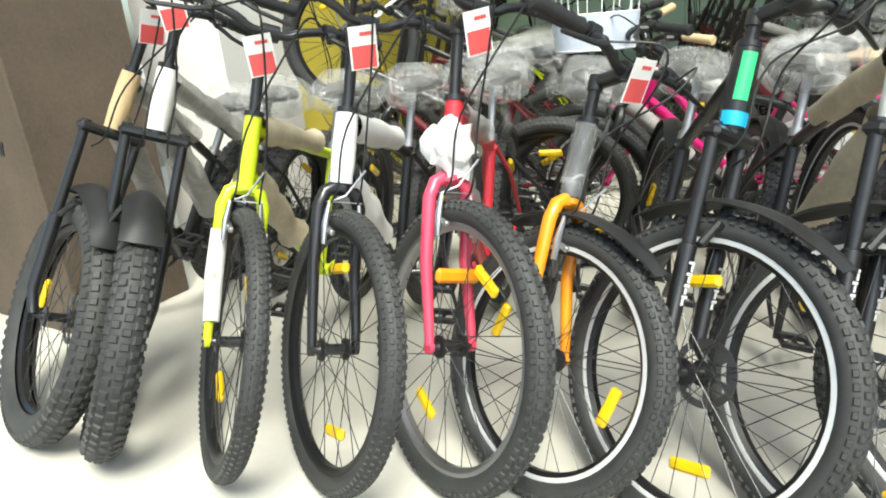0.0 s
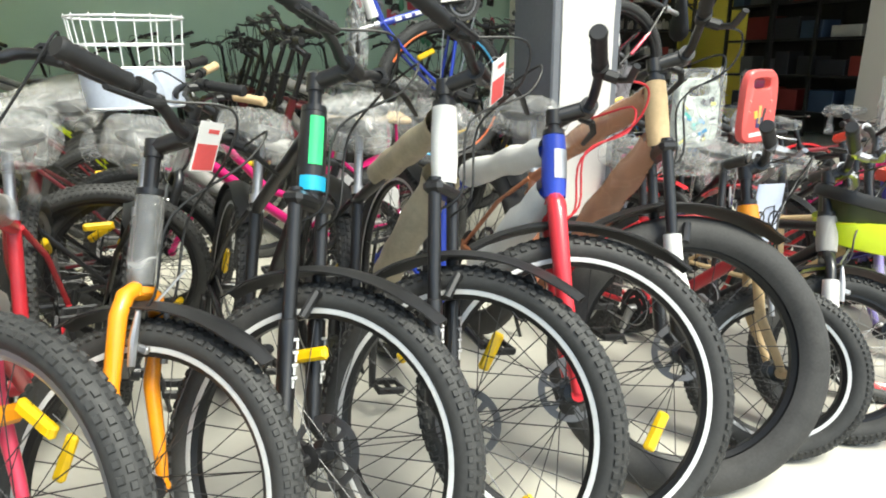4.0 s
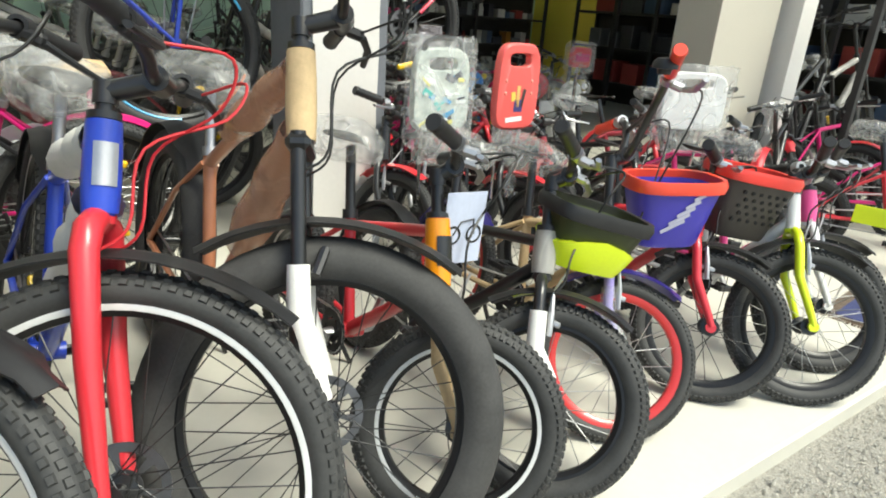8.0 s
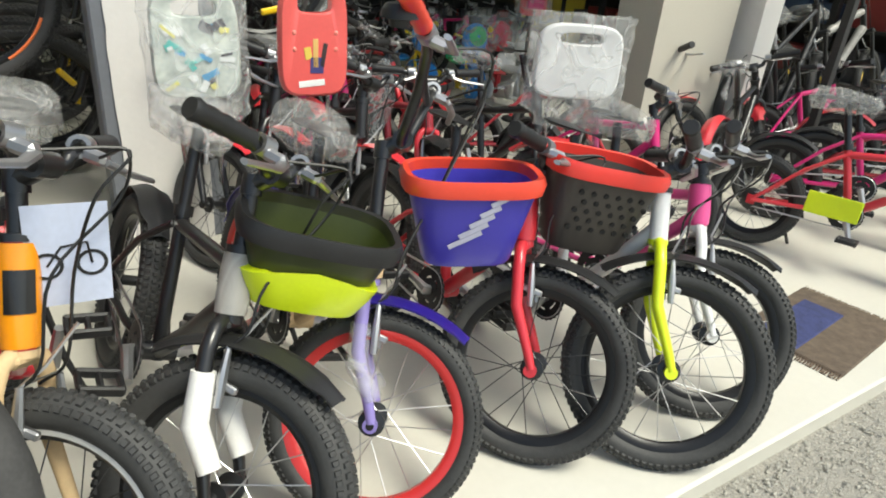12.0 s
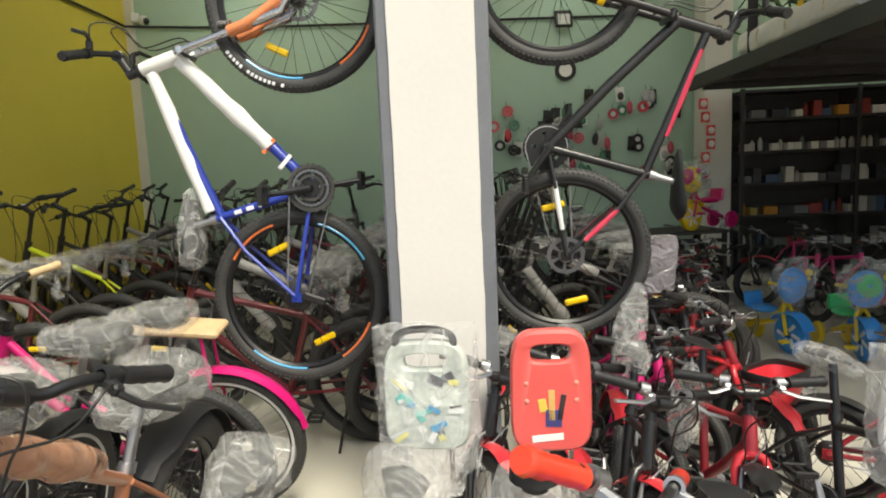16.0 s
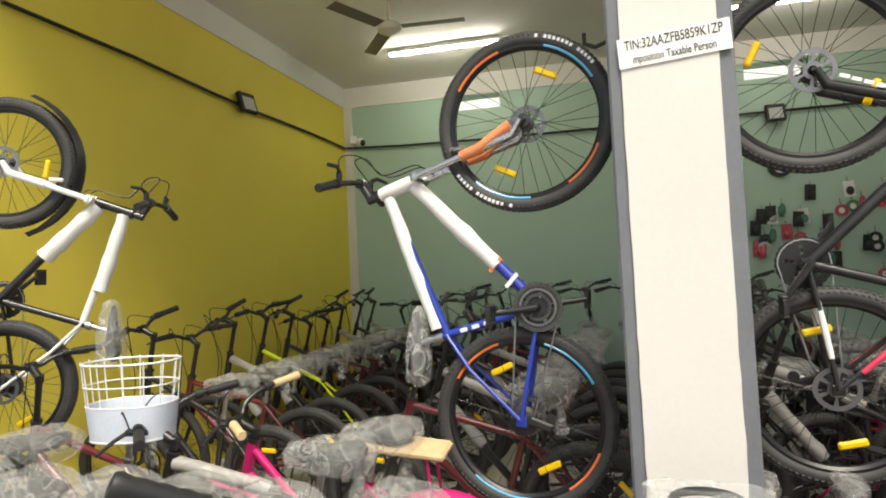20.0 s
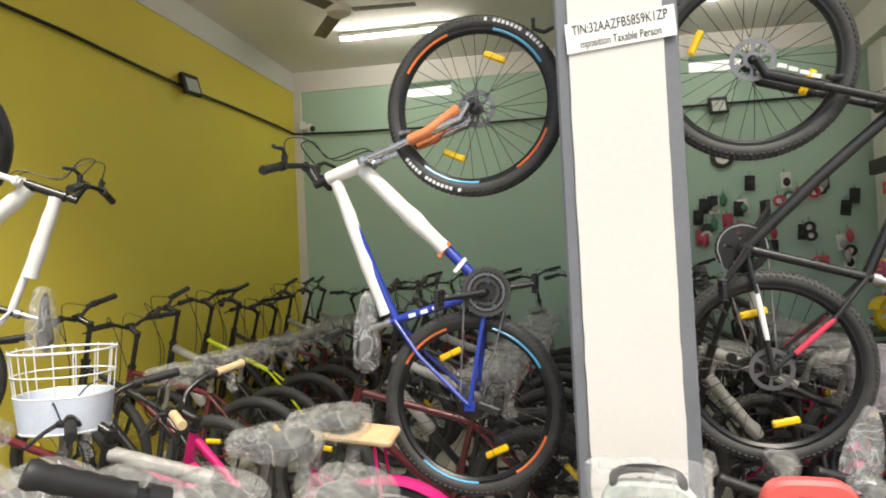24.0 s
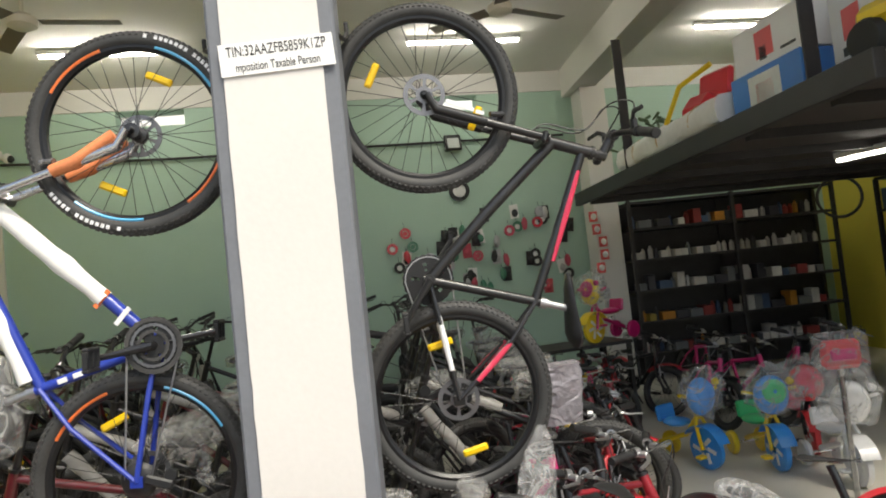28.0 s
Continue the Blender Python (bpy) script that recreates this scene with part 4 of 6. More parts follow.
def basket(label, x, y, z, az, body, rim, l=0.29, w=0.2, h=0.19, lower=None, print_mat=None, holes=False, tilt=0.0, lean=0.0):
    t = thing("bicycle_basket", label, "basket", pose(x, y, z, tilt, lean, az), "baskets on the children's bicycles")
    top, bot = rounded(l, w), rounded(l * 0.68, w * 0.62)
    n = len(top)
    f = Mesh()
    ring = lambda k, gr, zz: [(top[i][0] * (1 - k) * gr + bot[i][0] * k * gr, top[i][1] * (1 - k) * gr + bot[i][1] * k * gr, zz) for i in range(n)]
    rings = [ring(0, 1, 0), ring(0.5, 1.0, -h / 2), ring(0.93, 1, -h * 0.95), ring(1, 0.96, -h), ring(1, 0.9, -h + 0.006), ring(0.5, 0.965, -h / 2), ring(0, 0.965, 0)]
    f.loft(rings)
    f.f = f.f[:-2] + [tuple(range(3 * n, 4 * n)), tuple(range(4 * n, 5 * n))[::-1]]
    bd = part("basket_body", f, body, t)
    f = Mesh()
    rg = [[(p[0] * g, p[1] * g, q) for p in top] for g, q in ((0.95, -0.012), (0.95, 0.014), (1.04, 0.016), (1.09, 0.0), (1.06, -0.02), (1.0, -0.022))]
    f.loft(rg + [rg[0]], False)
    part("basket_rim", f, rim, t)
    if lower is not None:
        f = Mesh()
        f.loft([[(p[0] * g, p[1] * g, q - (0.035 * abs(math.cos(2 * math.pi * i / n)) if q > -h * 0.7 else 0)) for i, p in enumerate(top)] for g, q in ((0.93, -h * 0.36), (0.87, -h * 0.72), (0.74, -h * 0.98), (0.5, -h * 1.02))], True)
        part("basket_shell", f, lower, t, "neon yellow lower shell")
    if print_mat is not None:
        f = Mesh()
        for i in range(5):
            f.box((0.03 + 0.015 * i - 0.05, -w * 0.405 - 0.002 * i * 0, -h * 0.62 + 0.022 * i), (0.075 - 0.01 * i, 0.002, 0.011), Matrix.Rotation(-0.5, 3, "Y"))
        for v in range(len(f.v)):
            a = f.v[v]
            k = -a[2] / h
            f.v[v] = (a[0], a[1] - 0.0 + (w * 0.405 - w * (0.5 - 0.19 * k) - 0.003), a[2])
        part("basket_print", f, print_mat, bd, "pale printed shape")
    if holes:
        for i in range(6):
            for j in range(5):
                k = 0.25 + 0.11 * j
                f = Mesh().lathe((-0.075 + 0.03 * i + 0.015 * (j % 2), -w * (0.5 - 0.19 * k) - 0.001, -h * k), (0, 1, 0.1), [(-0.001, 0.0), (-0.001, 0.0062), (0.004, 0.0062)], 8)
                part("basket_hole", f, surface("hole_grey", (0.008, 0.008, 0.008), 0.9) if (i, j) == (0, 0) else bpy.data.materials["hole_grey"], bd)
    return t


basket("blue basket with a red rim", 2.825, 1.45, 0.655, -19, paint(0.05, 0.04, 0.42, 0.4), paint(0.75, 0.06, 0.03, 0.4), 0.28, 0.16, 0.185, print_mat=surface("pale_print", (0.5, 0.5, 0.62), 0.5))
basket("black perforated basket with a red rim", 3.165, 1.42, 0.66, -19, surface("dark_brown_plastic", (0.06, 0.052, 0.045), 0.4), paint(0.75, 0.04, 0.03, 0.4), 0.28, 0.18, 0.2, holes=True, lean=9)
basket("black basket with a neon yellow lower shell", 2.48, 1.405, 0.612, -14, surface("dark_olive_plastic", (0.035, 0.045, 0.012), 0.35), BLACK_PLASTIC, 0.275, 0.19, 0.145, lean=15, lower=paint(0.75, 0.9, 0.02, 0.35))


basket("small red basket with a black inside", 3.72, 3.2, 0.47, 35, RED, BLACK_PLASTIC, 0.26, 0.18, 0.14)


def backrest(name, label, x, y, z, az, mat, wd=0.18, ht=0.28, film=None, prints=True):
    """A moulded child-seat backrest with a carrying slot."""
    t = thing(name, label, "backrest", pose(x, y, z, 0, 0, az), "backrests of the children's bicycles")
    f = Mesh()
    n = 28
    out = [(math.copysign(abs(math.cos(a)) ** 0.45, math.cos(a)) * wd / 2 * (1 - 0.06 * math.sin(a)), math.copysign(abs(math.sin(a)) ** 0.45, math.sin(a)) * ht / 2) for a in [2 * math.pi * i / n for i in range(n)]]
    slot = [(math.copysign(abs(math.cos(a)) ** 0.6, math.cos(a)) * wd * 0.25, ht * 0.31 + math.copysign(abs(math.sin(a)) ** 0.6, math.sin(a)) * ht * 0.075) for a in [2 * math.pi * i / n for i in range(n)]]
    R = lambda pts, y0, g=1.0: [(p[0] * g, y0, p[1] * g) for p in pts]
    S = lambda y0, g=1.0: [(p[0] * g, y0, ht * 0.31 + (p[1] - ht * 0.31) * g) for p in slot]
    rings = [S(0.016), S(-0.012), S(-0.016, 1.15), R(out, -0.016, 0.95), R(out, -0.008, 1.0), R(out, 0.012, 1.0), R(out, 0.016, 0.95), S(0.016, 1.1), S(0.016)]
    f.loft(rings, False)
    bd = part("backrest_shell", f, mat, t)
    if prints:
        for c, px, pz, sx, sz in (((0.7, 0.45, 0.15), 0.0, -0.03, 0.014, 0.07), ((0.05, 0.04, 0.04), 0.022, -0.035, 0.012, 0.06), ((0.06, 0.06, 0.2), 0.004, -0.06, 0.036, 0.04), ((0.75, 0.55, 0.1), -0.02, -0.03, 0.018, 0.03), ((0.85, 0.85, 0.82), -0.01, -0.105, 0.07, 0.016)):
            part("backrest_print", Mesh().box((px, -0.0168, pz), (sx, 0.0012, sz), Matrix.Rotation(px * 8, 3, "Y"), 0.0004), paint(*c), bd, "plain printed shape")
        for px in (-0.055, 0.055):
            for pz in (0.02, -0.02):
                part("rivet", Mesh().ball((px, -0.016, pz), 0.006, 8, 5, (1, 0.5, 1)), paint(0.85, 0.25, 0.2), bd)
    elif film is FILM_CLEAR:
        rp = random.Random(3)
        tones = [paint(0.02, 0.3, 0.6), paint(0.8, 0.75, 0.2), paint(0.85, 0.87, 0.86), paint(0.05, 0.5, 0.45), paint(0.04, 0.04, 0.06), paint(0.85, 0.87, 0.86)]
        for k in range(26):
            part("backrest_print", Mesh().box((rp.uniform(-0.07, 0.07), -0.0168 - 0.0001 * k, rp.uniform(-0.1, 0.05)), (rp.uniform(0.012, 0.04), 0.0012, rp.uniform(0.006, 0.02)), Matrix.Rotation(rp.uniform(-1.2, 1.2), 3, "Y"), 0.0004), tones[k % 6], bd, "plain printed shape")
        part("carrying_handle", Mesh().tube(smooth([(-0.065, 0, 0.1), (-0.06, -0.01, 0.145), (0, -0.012, 0.158), (0.06, -0.01, 0.145), (0.065, 0, 0.1)], 4), 0.009, 8), BLACK_PLASTIC, bd, "dark plastic carrying handle")
    for px in (-wd * 0.25, wd * 0.25):
        part("bracket", Mesh().tube([(px, 0.01, -ht * 0.45), (px, 0.02, -ht * 0.75), (px * 0.8, 0.03, -ht * 1.4)], 0.006, 8), CHROME, t)
    if film is not None:
        f = Mesh()
        rg = []
        for i in range(13):
            k = i / 12
            zz = ht * 0.62 - ht * 1.5 * k
            g = 1.18 if k < 0.9 else 0.8
            rg.append([(p[0] * g + 0.014 * noise.noise(Vector((j * 0.9, i * 0.8, x))), (0.045 + 0.012 * noise.noise(Vector((j * 1.3, i, 3 + x)))) * math.sin(2 * math.pi * j / n), zz + 0.012 * noise.noise(Vector((j * 0.8, i, 9)))) for j, p in enumerate([(math.copysign(abs(math.cos(2 * math.pi * q / n)) ** 0.5, math.cos(2 * math.pi * q / n)) * wd / 2, 0) for q in range(n)])])
        f.loft(rg)
        part("packing_bag", f, film, t, "crumpled clear packing bag")
    return t


backrest("seat_backrest", "red plastic seat backrest with printed shapes and a slot", 2.69, 2.03, 0.84, 1, paint(0.76, 0.11, 0.1, 0.4))
backrest("seat_backrest", "pale printed seat backrest inside a crumpled clear bag", 2.41, 2.06, 0.825, -4, surface("blue_white_print", (0.55, 0.62, 0.6), 0.4, 0, 0.4, 22, 90, 0.1, 0.001, 0, 0.5, (0.75, 0.8, 0.72)), 0.2, 0.26, FILM_CLEAR, False)
backrest("seat_backrest", "white seat backrest inside a bubble-wrap bag", 3.49, 1.92, 0.80, -24, surface("white_seat_plastic", (0.85, 0.85, 0.85), 0.35), 0.27, 0.22, BUBBLE, False)

# the printed card hung on the small orange bicycle
card = thing("hanging_card", "pale blue printed card hung from a handlebar", "card", pose(2.09, 1.43, 0.61, 0, 4, 4))
part("card_sheet", Mesh().box((0, 0, 0), (0.112, 0.002, 0.165)), surface("pale_blue_card", (0.55, 0.6, 0.75), 0.35, 0, 0.1, 12), card)
for s2 in (-0.03, 0.03):
    part("printed_ring", Mesh().lathe((s2, -0.002, -0.015), (0, 1, 0), [(-0.0004, 0.017), (-0.0004, 0.022), (0.0004, 0.022), (0.0004, 0.017)], 20, True), BLACK_PLASTIC, card)
part("printed_line", Mesh().tube([(-0.03, -0.002, -0.015), (-0.01, -0.002, 0.015), (0.025, -0.002, 0.02), (0.03, -0.002, -0.015)], 0.002, 5), BLACK_PLASTIC, card)


# ---------- hung bicycles ----------
def hung(f, b, mirrored, wb, r, side=0.0):
    """The pose of a bicycle hung nose up, front hub at f and rear hub at b."""
    f, b = Vector(f), Vector(b)
    x = (f - b).normalized()
    z = Vector((1 if mirrored else -1, side, 0))
    z = (z - x * z.dot(x)).normalized()
    y = z.cross(x)
    M = Matrix((x, y, z)).transposed().to_4x4()
    return Matrix.Translation(f) @ M @ Matrix.Translation((0, 0, -r))


ORANGE_SLEEVE = surface("orange_foam_film", (0.75, 0.25, 0.1), 0.45, 0, 0.2, 20)
HB = "bicycles hung nose up"
hb1 = bicycle("blue bicycle hung nose up with white-wrapped tubes", hung((1.884, 3.11, 2.003), (1.825, 3.1, 0.868), False, 1.136, 0.348), 0.348, 1.136, 0.027, "fine", 0, paint(0.015, 0.04, 0.33), CHROME, "sus", RIM_BLACK, disc=True, solid_ring=True, wrapk=0.78, wrap=FOAM, head=FOAM, loose=1.08, wrap_to=(1.02, 0.74), crank_at=-80, post=0.11, sad="bag", lower=ORANGE_SLEEVE, stand=False, rot=-23, group=HB, tall=0.0, refl=2, travel=0.14)
q = bicycle("black and red bicycle hung nose up", hung((2.868, 3.15, 2.055), (2.88, 3.19, 0.985), True, 1.071, 0.34), 0.34, 1.071, 0.027, "fine", 0, BLACK, BLACK, "sus", RIM_BLACK, disc=True, solid_ring=True, sad="plain", post=0.11, stand=False, rot=-62, group=HB, tall=0.0, travel=0.12)
bicycle("black bicycle with white-wrapped tubes hung by the yellow wall", hung((-0.57, 2.87, 2.065), (-0.605, 2.87, 1.0), True, 1.066, 0.315, 0.5), 0.315, 1.066, 0.03, "fine", 0, BLACK, PAPER, "sus", RIM_BLACK, disc=True, sad="wrap", wrapk=1.0, wrap=FOAM, post=0.12, loose=1.15, stand=False, guards=BLACK_PLASTIC, guard_rear=False, rot=100, group=HB, travel=0.12, accent=PAPER, guard_arc=(20, 165))


def arc_strip(parent, name, c, side, r0, a0, a1, mat, rad=0.006):
    pts = [c + Vector((r0 * math.cos(a), side, r0 * math.sin(a))) for a in [radians(a0 + (a1 - a0) * i / 12) for i in range(13)]]
    part(name, Mesh().tube(pts, rad, 6), mat, parent)


def tyre_print(parent, c, side, r0, a0, count):
    """Plain bars where a tyre's wall is printed."""
    for i in range(count):
        a = radians(a0 + 3.1 * i)
        if i % 8 == 5:
            continue
        part("tyre_print", Mesh().box(c + Vector((r0 * math.cos(a), side, r0 * math.sin(a))), (0.013, 0.0015, 0.0115), Matrix.Rotation(-a, 3, "Y")), WHITE_PRINT, parent, "plain white bar", False)


d = hb1[2]
CY_RIM, OR_RIM = paint(0.1, 0.45, 0.75), paint(0.85, 0.2, 0.05)
for c in (d["rear"], d["hub"]):
    for a0, a1, mt in ((20, 62, OR_RIM), (140, 185, CY_RIM), (215, 250, OR_RIM), (300, 345, CY_RIM)):
        arc_strip(hb1[0], "rim_decal", c, -0.014, 0.297, a0, a1, mt)
tyre_print(hb1[0], d["hub"], -0.0272, 0.328, 128, 15)
tyre_print(hb1[0], d["hub"], -0.0272, 0.328, -52, 15)
for k in range(3):
    e = d["st"].lerp(d["bb"], 0.25 + 0.12 * k)
    part("frame_print", Mesh().box(e + Vector((0, -0.0165, 0)), (0.016, 0.003, 0.03), Matrix.Rotation(radians(-18), 3, "Y")), WHITE_PRINT, hb1[0], "printed bar", False)
for u in (0.68, 0.8):
    e = (d["crown"] + d["ax"] * 0.03).lerp(d["bb"], u)
    part("frame_print", Mesh().box(e + Vector((0, -0.0205, 0)), (0.07, 0.003, 0.016), Matrix.Rotation(radians(40), 3, "Y")), OR_RIM if u < 0.7 else WHITE_PRINT, hb1[0], "printed bar", False)
d = q[2]
for c in (d["rear"], d["hub"]):
    for a0 in (35, 155, 275):
        arc_strip(q[0], "rim_decal", c, 0.014, 0.297, a0, a0 + 22, WHITE_PRINT, 0.004)
HOT = paint(0.62, 0.03, 0.08)
part("frame_stripe", Mesh().tube([d["top"].lerp(d["st"], u) + Vector((0, 0.009, -0.03 + 0.02 * u)) for u in (0.12, 0.4, 0.72)], [0.01, 0.0135, 0.008], 8), HOT, q[0], "red stripe along the top tube")
for sy in (-1, 1):
    part("frame_stripe", Mesh().tube([d["st"].lerp(d["rear"], u) + Vector((0, sy * (0.02 + 0.06 * u), 0.002)) for u in (0.42, 0.6, 0.8)], [0.0085, 0.0105, 0.0085], 8), HOT, q[0], "red stripe along the stay")
    part("frame_stripe", Mesh().tube([d["bb"].lerp(d["rear"], u) + Vector((0, sy * (0.026 + 0.05 * u), 0.0)) for u in (0.3, 0.5, 0.75)], [0.009, 0.0115, 0.009], 8), WHITE_PRINT, q[0], "white stripe along the stay")
for u in (0.56, 0.64, 0.72, 0.8):
    part("fork_print", Mesh().box(d["crown"].lerp(d["hub"], u) + Vector((0, 0.072, 0)), (0.013, 0.003, 0.03), Matrix.Rotation(radians(-20), 3, "Y")), WHITE_PRINT, q[0], "plain white bar", False)
for nm, a, c in (("wall_hook", (2.23, 3.05, 2.25), (2.12, 3.17, 2.29)), ("wall_hook", (2.59, 3.0, 2.25), (2.62, 3.13, 2.3)), ("wall_hook", (-1.05, 2.87, 2.36), (-0.85, 2.87, 2.33))):
    solid(nm, Mesh().tube([a, Vector(a).lerp(Vector(c), 0.6) + Vector((0, 0, -0.02)), c, Vector(c) + Vector((0, 0, 0.04))], 0.008, 8), BLACK_STEEL, "black steel hook holding a wheel", "hook", "", True)

# ---------- rows inside the shop ----------
IN = "bicycles packed inside the shop"
proto = [
    bicycle("black bicycle with a bubble-wrapped saddle", None, 0.335, 1.05, 0.028, "fine", 12, BLACK, BLACK, "sus", rot=40, group=IN, bars_up=0.17, tall=0.03, at=(-0.78, 3.75), heading=178, refl=1)[0],
    bicycle("dark red bicycle with a bagged saddle", None, 0.335, 1.05, 0.028, "fine", -14, paint(0.13, 0.012, 0.018), BLACK, "rigid", rot=90, group=IN, bars_up=0.17, tall=0.03, at=(-0.8, 4.15), heading=181, refl=1, sad="bag")[0],
    bicycle("black bicycle with film-wrapped tubes", None, 0.335, 1.05, 0.028, "fine", 20, BLACK, BLACK, "sus", rot=140, group=IN, bars_up=0.17, tall=0.03, at=(-0.83, 4.55), heading=177, refl=1, wrap=FILM)[0],
    bicycle("black bicycle with neon yellow stays and bagged saddle", None, 0.335, 1.05, 0.028, "fine", -8, BLACK, BLACK, "sus", rot=190, group=IN, bars_up=0.17, tall=0.03, at=(-0.85, 4.95), heading=180, refl=1, sad="bag", accent=LIME)[0],
]
rng = random.Random(5)
spots = [(-0.87 - 0.04 * k, 5.33 + 0.38 * k, 179) for k in range(6)]
spots += [(-0.35 + 0.4 * k, 7.55 + 0.045 * k, 91) for k in range(11)]
spots += [(0.95, 3.62 + 0.42 * k, 180) for k in range(7)]
spots += [(2.55, 4.1 + 0.45 * k, 178) for k in range(5)]
spots += [(2.1, 3.75, 205)]
spots += [(-0.72, 2.55, 177), (-0.62, 2.95, 183)]
for k, (x, y, hd) in enumerate(spots):
    src = proto[(0, 1, 2, 0, 1, 0, 2, 1, 0, 0)[(k * 7 + k // 3) % 10]]
    hd += rng.uniform(-6, 6)
    R = pose(0, 0, 0, 0, 0, hd) @ pose(0, 0, 0, -rng.uniform(6, 11), 0, 0)
    p = R @ Vector((0, 0, 0.335))
    copy_thing(src, Matrix.Translation((x - p.x, y - p.y, 0.331 - p.z)) @ R)

pink = bicycle("pink step-through bicycle with a cream carrier board", None, 0.31, 1.0, 0.024, "fine", 10, MAGENTA, MAGENTA, "rigid", RIM_WHITE, SPOKE_BRIGHT, guards=MAGENTA, at=(0.52, 2.96), heading=182, low=True, bars="swept", grips=PAPER_TAN, rot=30, group=IN)
d = pink[2]
part("carrier_board", Mesh().box((d["rear"].x + 0.14, 0, d["rear"].z + 0.5), (0.38, 0.14, 0.03), Matrix.Rotation(-0.1, 3, "Y"), 0.01), PAPER_TAN, pink[0], "cream board on the carrier")
for sy in (-0.05, 0.05):
    part("carrier_stay", Mesh().tube([d["rear"] + Vector((0, sy * 1.2, 0)), d["rear"] + Vector((0.02, sy, 0.48))], 0.006, 6), MAGENTA, pink[0])
    part("chain_cover", Mesh().loft([[(d["bb"].x + 0.1 - 0.5 * u, sy * 1.5 + e, d["bb"].z + 0.05 + 0.2 * math.sin(u * 2.6) + k) for e, k in ((-0.004, -0.05), (-0.004, 0.05), (0.004, 0.05), (0.004, -0.05))] for u in [i / 8 for i in range(9)]]), WHITE_PRINT, pink[0], "white printed panel")

# wire basket bicycle beside the pier
wb_ = bicycle("black city bicycle with a white wire basket", None, 0.33, 1.05, 0.024, "fine", 0, BLACK, BLACK, "rigid", RIM_BLACK, at=(0.42, 2.6), heading=187, bars="swept", rot=60, group=IN, wrap=FILM)
wbk = thing("wire_basket", "white wire basket with a solid lower band", "basket", pose(0.5, 2.53, 0.97, 0, 0, 12))
WIRE = paint(0.82, 0.82, 0.82)
ov = rounded(0.34, 0.26, 28, 2.4)
for z, g, rr in ((0.2, 1.0, 0.004), (0.12, 0.96, 0.003), (0.05, 0.92, 0.003), (-0.07, 0.84, 0.004)):
    part("wire_ring", Mesh().tube([(x * g, y * g, z) for x, y in ov], rr, 6, False, True), WIRE, wbk)
for i in range(0, 28, 2):
    x, y = ov[i]
    part("wire_rib", Mesh().rod((x, y, 0.21), (x * 0.84, y * 0.84, -0.07), 0.0022, 5), WIRE, wbk)
f = Mesh().loft([[(x * 0.93, y * 0.93, 0.05) for x, y in ov], [(x * 0.85, y * 0.85, -0.075) for x, y in ov], [(x * 0.8, y * 0.8, -0.075) for x, y in ov], [(x * 0.9, y * 0.9, 0.05) for x, y in ov]], False)
part("basket_band", f, surface("pale_blue_plastic", (0.6, 0.65, 0.75), 0.4), wbk)

# ---------- children's cycles in the far bay ----------
KG = "children's cycles in the far bay"
kp = [
    bicycle("magenta and black child's bicycle", None, 0.2, 0.7, 0.022, "fine", 20, MAGENTA, BLACK, "rigid", RIM_BLACK, guards=BLACK_PLASTIC, at=(3.4, 3.75), heading=-60, rot=50, group=KG, refl=0, sad="none")[0],
    bicycle("red and black child's bicycle", None, 0.2, 0.7, 0.022, "fine", -20, paint(0.3, 0.02, 0.03), RED, "rigid", RIM_BLACK, guards=BLACK_PLASTIC, at=(3.75, 3.35), heading=-20, rot=90, group=KG, refl=0, sad="none")[0],
    bicycle("black child's bicycle with a bagged saddle", None, 0.22, 0.75, 0.022, "fine", 30, BLACK, BLACK, "rigid", RIM_BLACK, guards=RED, at=(3.9, 4.3), heading=-50, rot=130, group=KG, refl=0, sad="bag", wrapk=0.8)[0],
]
for k, (x, y, hd) in enumerate([(3.55, 4.35, -70), (4.0, 4.9, -40), (3.6, 5.0, -85), (3.95, 5.5, -60), (3.45, 5.6, -90), (4.3, 5.9, -45), (3.9, 6.2, -70), (3.45, 4.7, -75), (3.8, 5.2, -65), (5.9, 5.9, -120), (3.35, 2.45, -80), (2.95, 2.3, -95), (4.5, 6.0, -60), (5.0, 6.4, -80), (5.6, 6.7, -95), (6.2, 5.7, -110), (5.6, 5.7, -70), (4.7, 6.8, -60), (5.2, 5.75, -100), (4.25, 5.35, -60), (3.5, 3.45, -70), (3.75, 4.0, -55), (2.72, 2.6, -100), (3.1, 2.85, -82), (2.5, 2.55, -95), (3.3, 3.1, -60)]):
    src = kp[(k + k // 3) % 3]
    R = pose(0, 0, 0, 0, 0, hd) @ pose(0, 0, 0, -9, 0, 0)
    p = R @ Vector((0, 0, 0.2))
    copy_thing(src, Matrix.Translation((x - p.x, y - p.y, 0.199 - p.z)) @ R)
ry = bicycle("red and yellow child's bicycle with a neon chain guard", None, 0.2, 0.74, 0.024, "knobby", 0, RED, LIME, "rigid", RIM_BLACK, SPOKE_BRIGHT, at=(4.95, 1.27), heading=-70, rot=50, group=KG, refl=0)
part("chain_guard", Mesh().box(ry[2]["bb"] + Vector((-0.05, -0.075, 0.02)), (0.2, 0.006, 0.09), None, 0.003), LIME, ry[0], "neon yellow chain guard")
